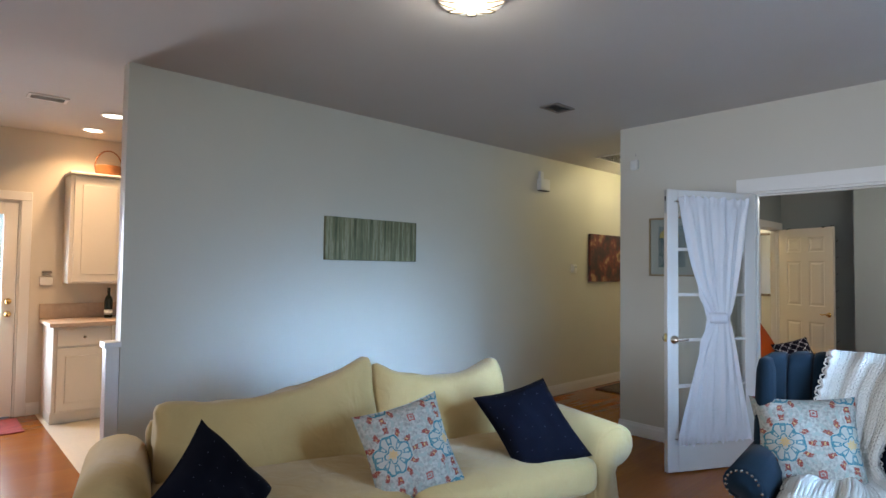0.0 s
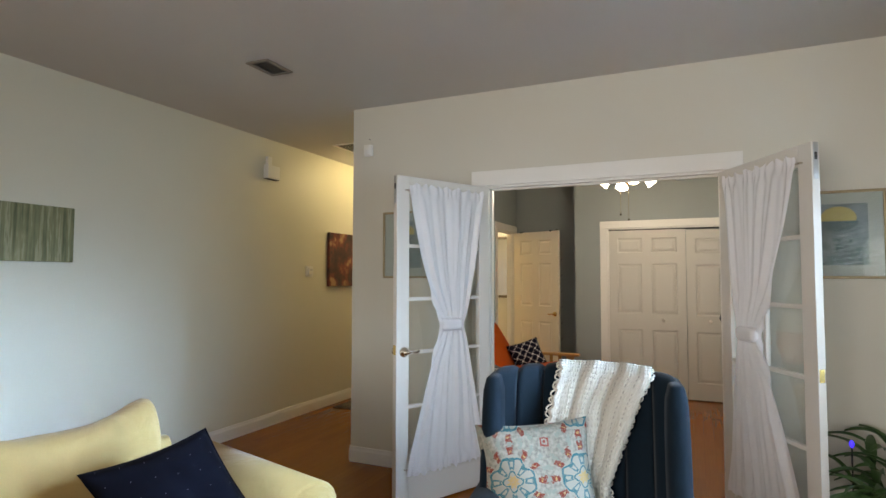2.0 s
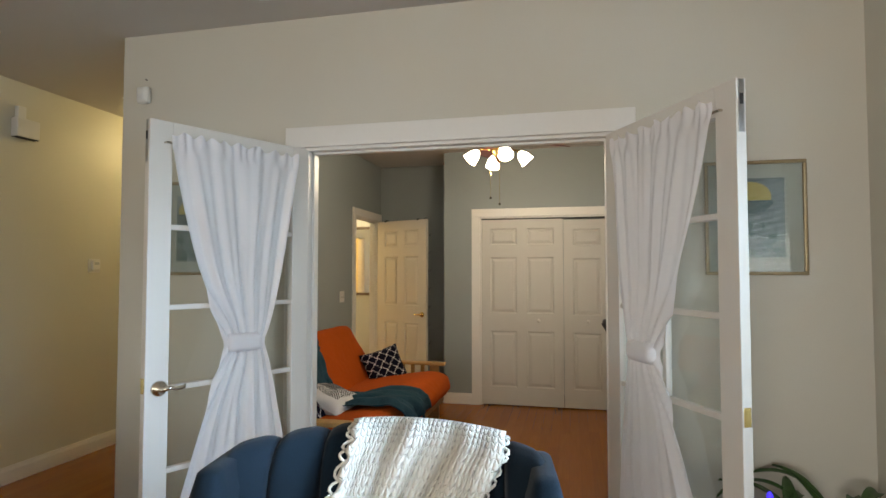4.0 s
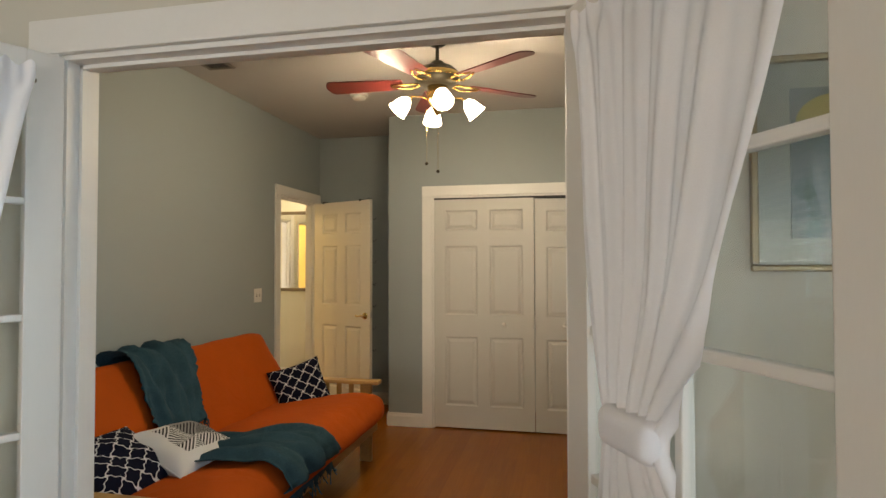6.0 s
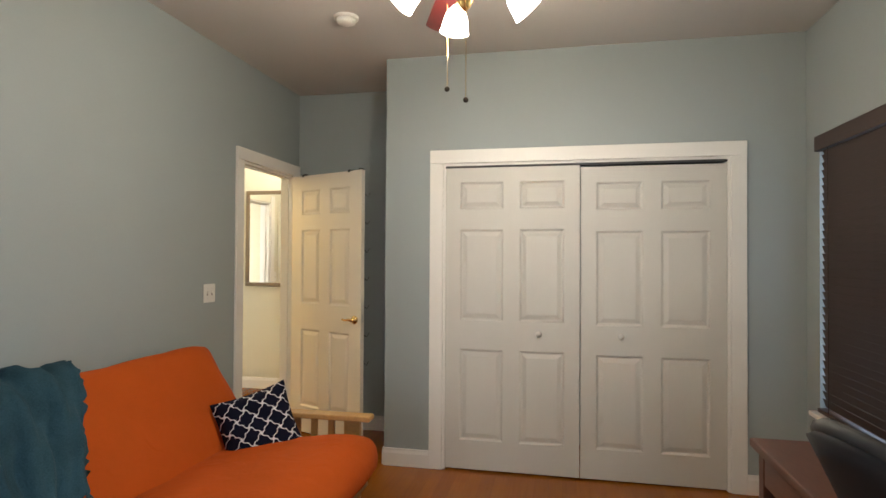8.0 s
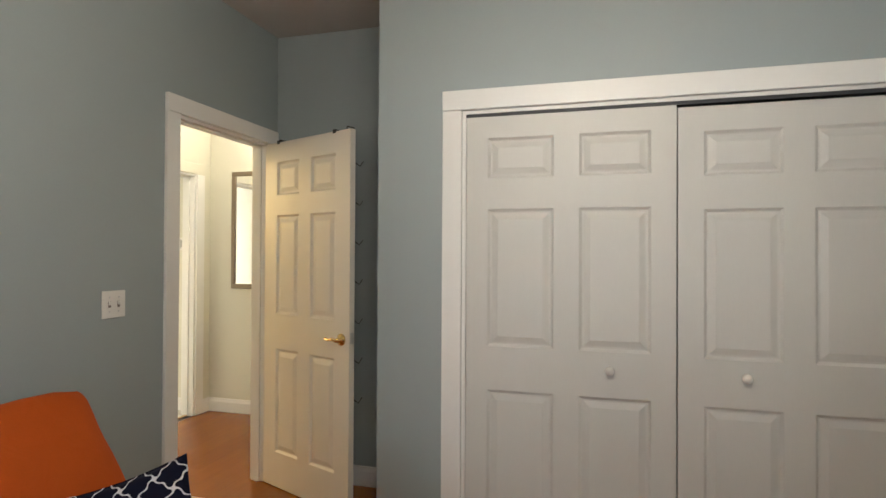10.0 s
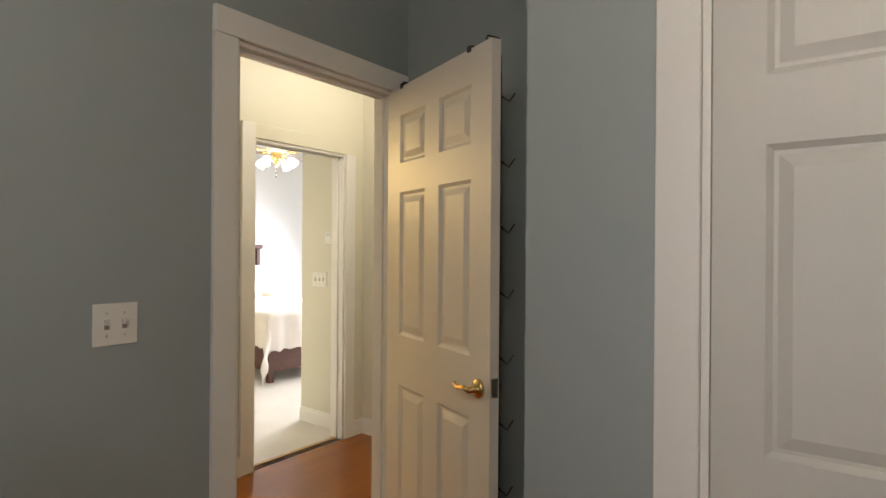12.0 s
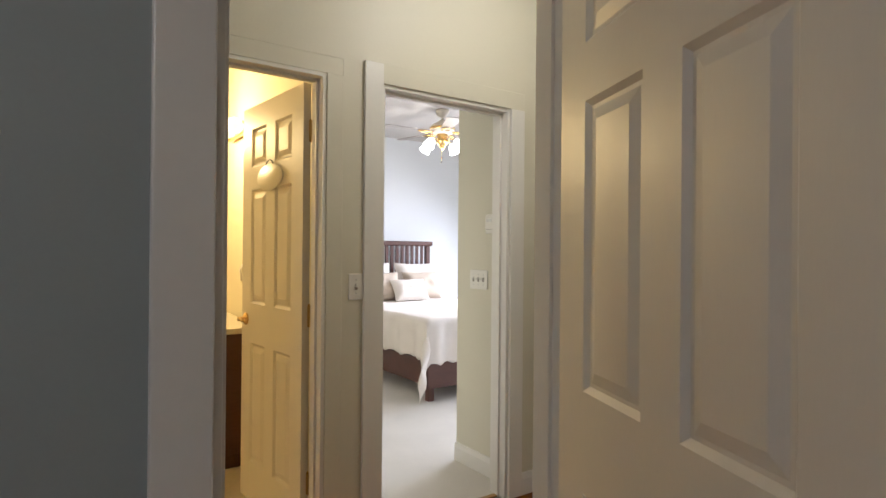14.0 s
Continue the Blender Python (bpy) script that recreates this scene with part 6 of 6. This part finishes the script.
# rack of hooks on the back of the bedroom door
rk = thing("door_rack", bd.matrix_world.copy(), "thin dark metal over-door hook rack", "rack")
for xk in (0.13, 0.722):
    bm = tube(bmesh.new(), [(xk + 0.011, -0.022, 2.03), (xk + 0.011, -0.018, 2.043), (xk + 0.011, 0.026, 2.043), (xk + 0.011, 0.036, 1.98), (xk + 0.011, 0.036, 0.45)], 0.0035, 6)
    part("upright", bm, DARKBRONZE, rk, "", True)
    for j in range(7):
        zk = 1.86 - j * 0.21
        part("hook", tube(bmesh.new(), [(xk + 0.011, 0.037, zk), (xk + 0.03, 0.055, zk - 0.02), (xk + 0.035, 0.075, zk + 0.008)], 0.003, 5), DARKBRONZE, rk, "", True)
for zk in (1.86, 1.44, 1.02, 0.6):
    part("crossbar", tube(bmesh.new(), [(0.14, 0.040, zk), (0.735, 0.040, zk)], 0.003, 6), DARKBRONZE, rk, "", True)


# ---- hall mirror ----
def mirror(m, w, h):
    ob = thing("wall_mirror", m, "rectangular mirror in bronze frame on hall wall", "mirror")
    b = 0.04
    frm = mat("bronze_frame", (0.20, 0.15, 0.10), 0.45, 0.4, var=0.15, bump=0.1)
    for r in ((-w / 2, w / 2, -0.025, 0, h / 2 - b, h / 2), (-w / 2, w / 2, -0.025, 0, -h / 2, -h / 2 + b), (-w / 2, -w / 2 + b, -0.025, 0, -h / 2 + b, h / 2 - b), (w / 2 - b, w / 2, -0.025, 0, -h / 2 + b, h / 2 - b)):
        part("frame_bar", boxes(r, bev=0.007), frm, ob)
    part("glass", boxes((-w / 2 + b, w / 2 - b, -0.012, 0, -h / 2 + b, h / 2 - b)), MIRROR, ob, "mirror glass")


mirror(pose(XE - 0.002, 3.43, 1.583, 0, 0, -90), 0.72, 1.01)
st = thing("strike_plate", pose(M1 - 0.0165, 4.085, 0.93, 0, 0, -90), "small brass strike plate on door jamb", "strike plate")
part("plate", boxes((-0.013, 0.013, -0.002, 0, -0.03, 0.03), bev=0.0005), BRASS, st)
# Uncut: a dark block on the plate gives the hole's shade.
part("hole", boxes((-0.006, 0.006, -0.0026, -0.0018, -0.012, 0.012)), BLACKGAP, st)
structure("threshold_strip", boxes((M0 + 0.017, M1 - 0.017, YS + 0.045, YS + 0.075, 0.0, 0.009), bev=0.003), WOOD_PINE, "narrow wooden threshold strip", "threshold")

# ---- bathroom ----
va = thing("vanity", pose(8.28, 5.22, 0), "dark wooden bathroom vanity with cream top", "vanity")
part("body", boxes((0, 0.545, 0, 0.95, 0.09, 0.80), bev=0.003), WOOD_DARK, va)
part("plinth", boxes((0.05, 0.545, 0.03, 0.92, 0, 0.09)), WOOD_DARK, va)
part("vanity_top", boxes((-0.02, 0.546, -0.02, 0.97, 0.80, 0.835), bev=0.006), mat("cream_marble", (0.66, 0.60, 0.48), 0.2, var=0.06, bump=0), va, "cream stone top")
for k in range(2):
    d = part("door", boxes((-0.018, 0.0, 0.03 + 0.46 * k, 0.45 + 0.46 * k, 0.13, 0.76), bev=0.003), WOOD_DARK, va)
    part("knob", lathe(bmesh.new(), [(0.006, 0), (0.006, 0.012), (0.013, 0.02), (0, 0.028)], 12, Matrix.Translation((-0.018, 0.39 + 0.16 * k, 0.66)) @ pose(0, 0, 0, 0, -90)), NICKEL, d, "", True)
tr = thing("towel_hook", pose(8.829, 5.45, 1.20, 0, 0, -90), "white wall towel holder in bathroom", "towel holder")
part("plate", boxes((-0.03, 0.03, -0.012, 0, -0.04, 0.04), bev=0.004), PLASTIC, tr)
part("arm", tube(bmesh.new(), [(0, -0.01, 0.0), (0, -0.07, 0.01), (0, -0.09, -0.03), (0, -0.08, -0.10)], 0.008, 8), PLASTIC, tr, "", True)
sg = thing("door_sign", ba.matrix_world @ pose(0.345, 0.019, 1.645, 0, 0, 180), "white oval sign hanging on bathroom door", "sign")
bm = lathe(bmesh.new(), [(0.088, 0.0), (0.092, 0.004), (0.088, 0.009), (0, 0.011)], 28, pose(0, 0, 0, 90))
for v in bm.verts:
    v.co.z *= 0.72
    v.co.x *= 1.6
part("plaque", bm, PLASTIC, sg, "", True)
part("cord", tube(bmesh.new(), [(-0.07, -0.006, 0.03), (-0.03, -0.006, 0.075), (0, -0.006, 0.085), (0.03, -0.006, 0.075), (0.07, -0.006, 0.03)], 0.003, 6), BLACKGAP, sg, "", True)
bl = thing("vanity_light", pose(8.80, 5.7, 2.1, 0, 0, -90), "lit bathroom wall light above vanity", "wall light")
part("bar", boxes((-0.25, 0.25, -0.03, 0, -0.04, 0.04), bev=0.006), BRASS, bl)
for k in (-0.16, 0, 0.16):
    g = part("globe", lathe(bmesh.new(), [(0.02, 0), (0.045, 0.02), (0.055, 0.055), (0.04, 0.095), (0, 0.105)], 16, Matrix.Translation((k, -0.03, 0)) @ pose(0, 0, 0, 90)), LIT_DOME, bl, "lit frosted globe", True)
    g.visible_shadow = False


# ---- far bedroom: bed ----
def bed():
    x0, x1, y0, y1 = 10.40, 11.80, 5.80, 7.90
    ob = thing("bed", Matrix(), "cherry wood bed made with cream scalloped coverlet", "bed")
    part("side_rail", boxes((x0 + 0.01, x0 + 0.04, y0 + 0.03, y1, 0.14, 0.36), bev=0.004), WOOD_DARK, ob)
    part("side_rail", boxes((x1 - 0.04, x1 - 0.01, y0 + 0.03, y1, 0.14, 0.36), bev=0.004), WOOD_DARK, ob)
    part("footboard", boxes((x0, x1, y0, y0 + 0.03, 0.12, 0.40), bev=0.004), WOOD_DARK, ob)
    for x in (x0 + 0.03, x1 - 0.09):
        part("leg", boxes((x, x + 0.06, y0 + 0.032, y0 + 0.092, 0, 0.40), bev=0.006), WOOD_DARK, ob)
    part("mattress", softbox(bmesh.new(), ((x0 + x1) / 2, (y0 + y1) / 2, 0.515), ((x1 - x0) / 2 - 0.02, (y1 - y0) / 2 - 0.03, 0.16), 0.07, cuts=8), LINEN, ob, "", True)
    for x in (x0, x1 - 0.06):
        part("headboard_post", boxes((x, x + 0.06, y1 + 0.0, y1 + 0.06, 0, 1.36), bev=0.008), WOOD_DARK, ob)
    bm = bmesh.new()
    box(bm, x0 - 0.03, x1 + 0.03, y1 - 0.02, y1 + 0.09, 1.36, 1.42, 0.015)
    part("top_rail", bm, WOOD_DARK, ob)
    part("lower_rail", boxes((x0 + 0.06, x1 - 0.06, y1 + 0.015, y1 + 0.045, 0.70, 0.84), bev=0.004), WOOD_DARK, ob)
    for k in range(17):
        x = x0 + 0.10 + k * (x1 - x0 - 0.23) / 16
        part("slat", boxes((x, x + 0.035, y1 + 0.02, y1 + 0.04, 0.84, 1.36)), WOOD_DARK, ob)
    co = thing("coverlet", Matrix(), "cream coverlet with scalloped hem draped over bed", "coverlet")

    def f(u, v):
        ux, vy = -0.36 + u * (x1 - x0 + 0.72), -0.40 + v * (y1 - 0.02 - y0 + 0.40)
        ox = max(0, -ux) + max(0, ux - (x1 - x0))
        oy = max(0, -vy)
        px = x0 + min(max(ux, 0), x1 - x0)
        py = y0 + max(vy, 0)
        drop = max(ox, oy) + 0.80 * min(ox, oy)
        ripple = 0.025 * min(1, drop / 0.15)
        if ox > 0:
            px += (0.035 + ripple * math.sin(vy * 21)) * (-1 if ux < 0 else 1)
        if oy > 0:
            py -= 0.035 + ripple * math.sin(ux * 23)
        if ox > 0 and oy > 0:
            px += (-1 if ux < 0 else 1) * 0.40 * min(ox, oy)
            py -= 0.30 * min(ox, oy)
        z = 0.722 + 0.008 * noise.noise(Vector((ux * 3, vy * 3, 0))) - drop
        if u in (0, 1) or v == 0:
            z += 0.022 * abs(math.sin((ux + vy) * 21))
        return (px, py, z)

    part("quilting", sheet(bmesh.new(), f, 70, 80, 0.006), LINEN, co, "", True)
    for k, (dx, dy, w, h, mm, lean) in enumerate(((0.40, 0.18, 0.66, 0.46, LINEN, -16), (1.12, 0.18, 0.66, 0.46, LINEN, -16), (0.50, 0.36, 0.5, 0.36, TAN, -26), (1.05, 0.36, 0.5, 0.36, TAN, -26), (0.78, 0.52, 0.46, 0.28, LINEN, -34))):
        throw_pillow("bed_pillow", w, h, 0.16, mm, pose(x0 + dx, y1 - dy, 0.715 + h / 2 * 0.93, lean), ("tan" if mm is TAN else "cream") + " linen pillow leaning on the headboard", 20.0 + k, "bed pillows")


bed()
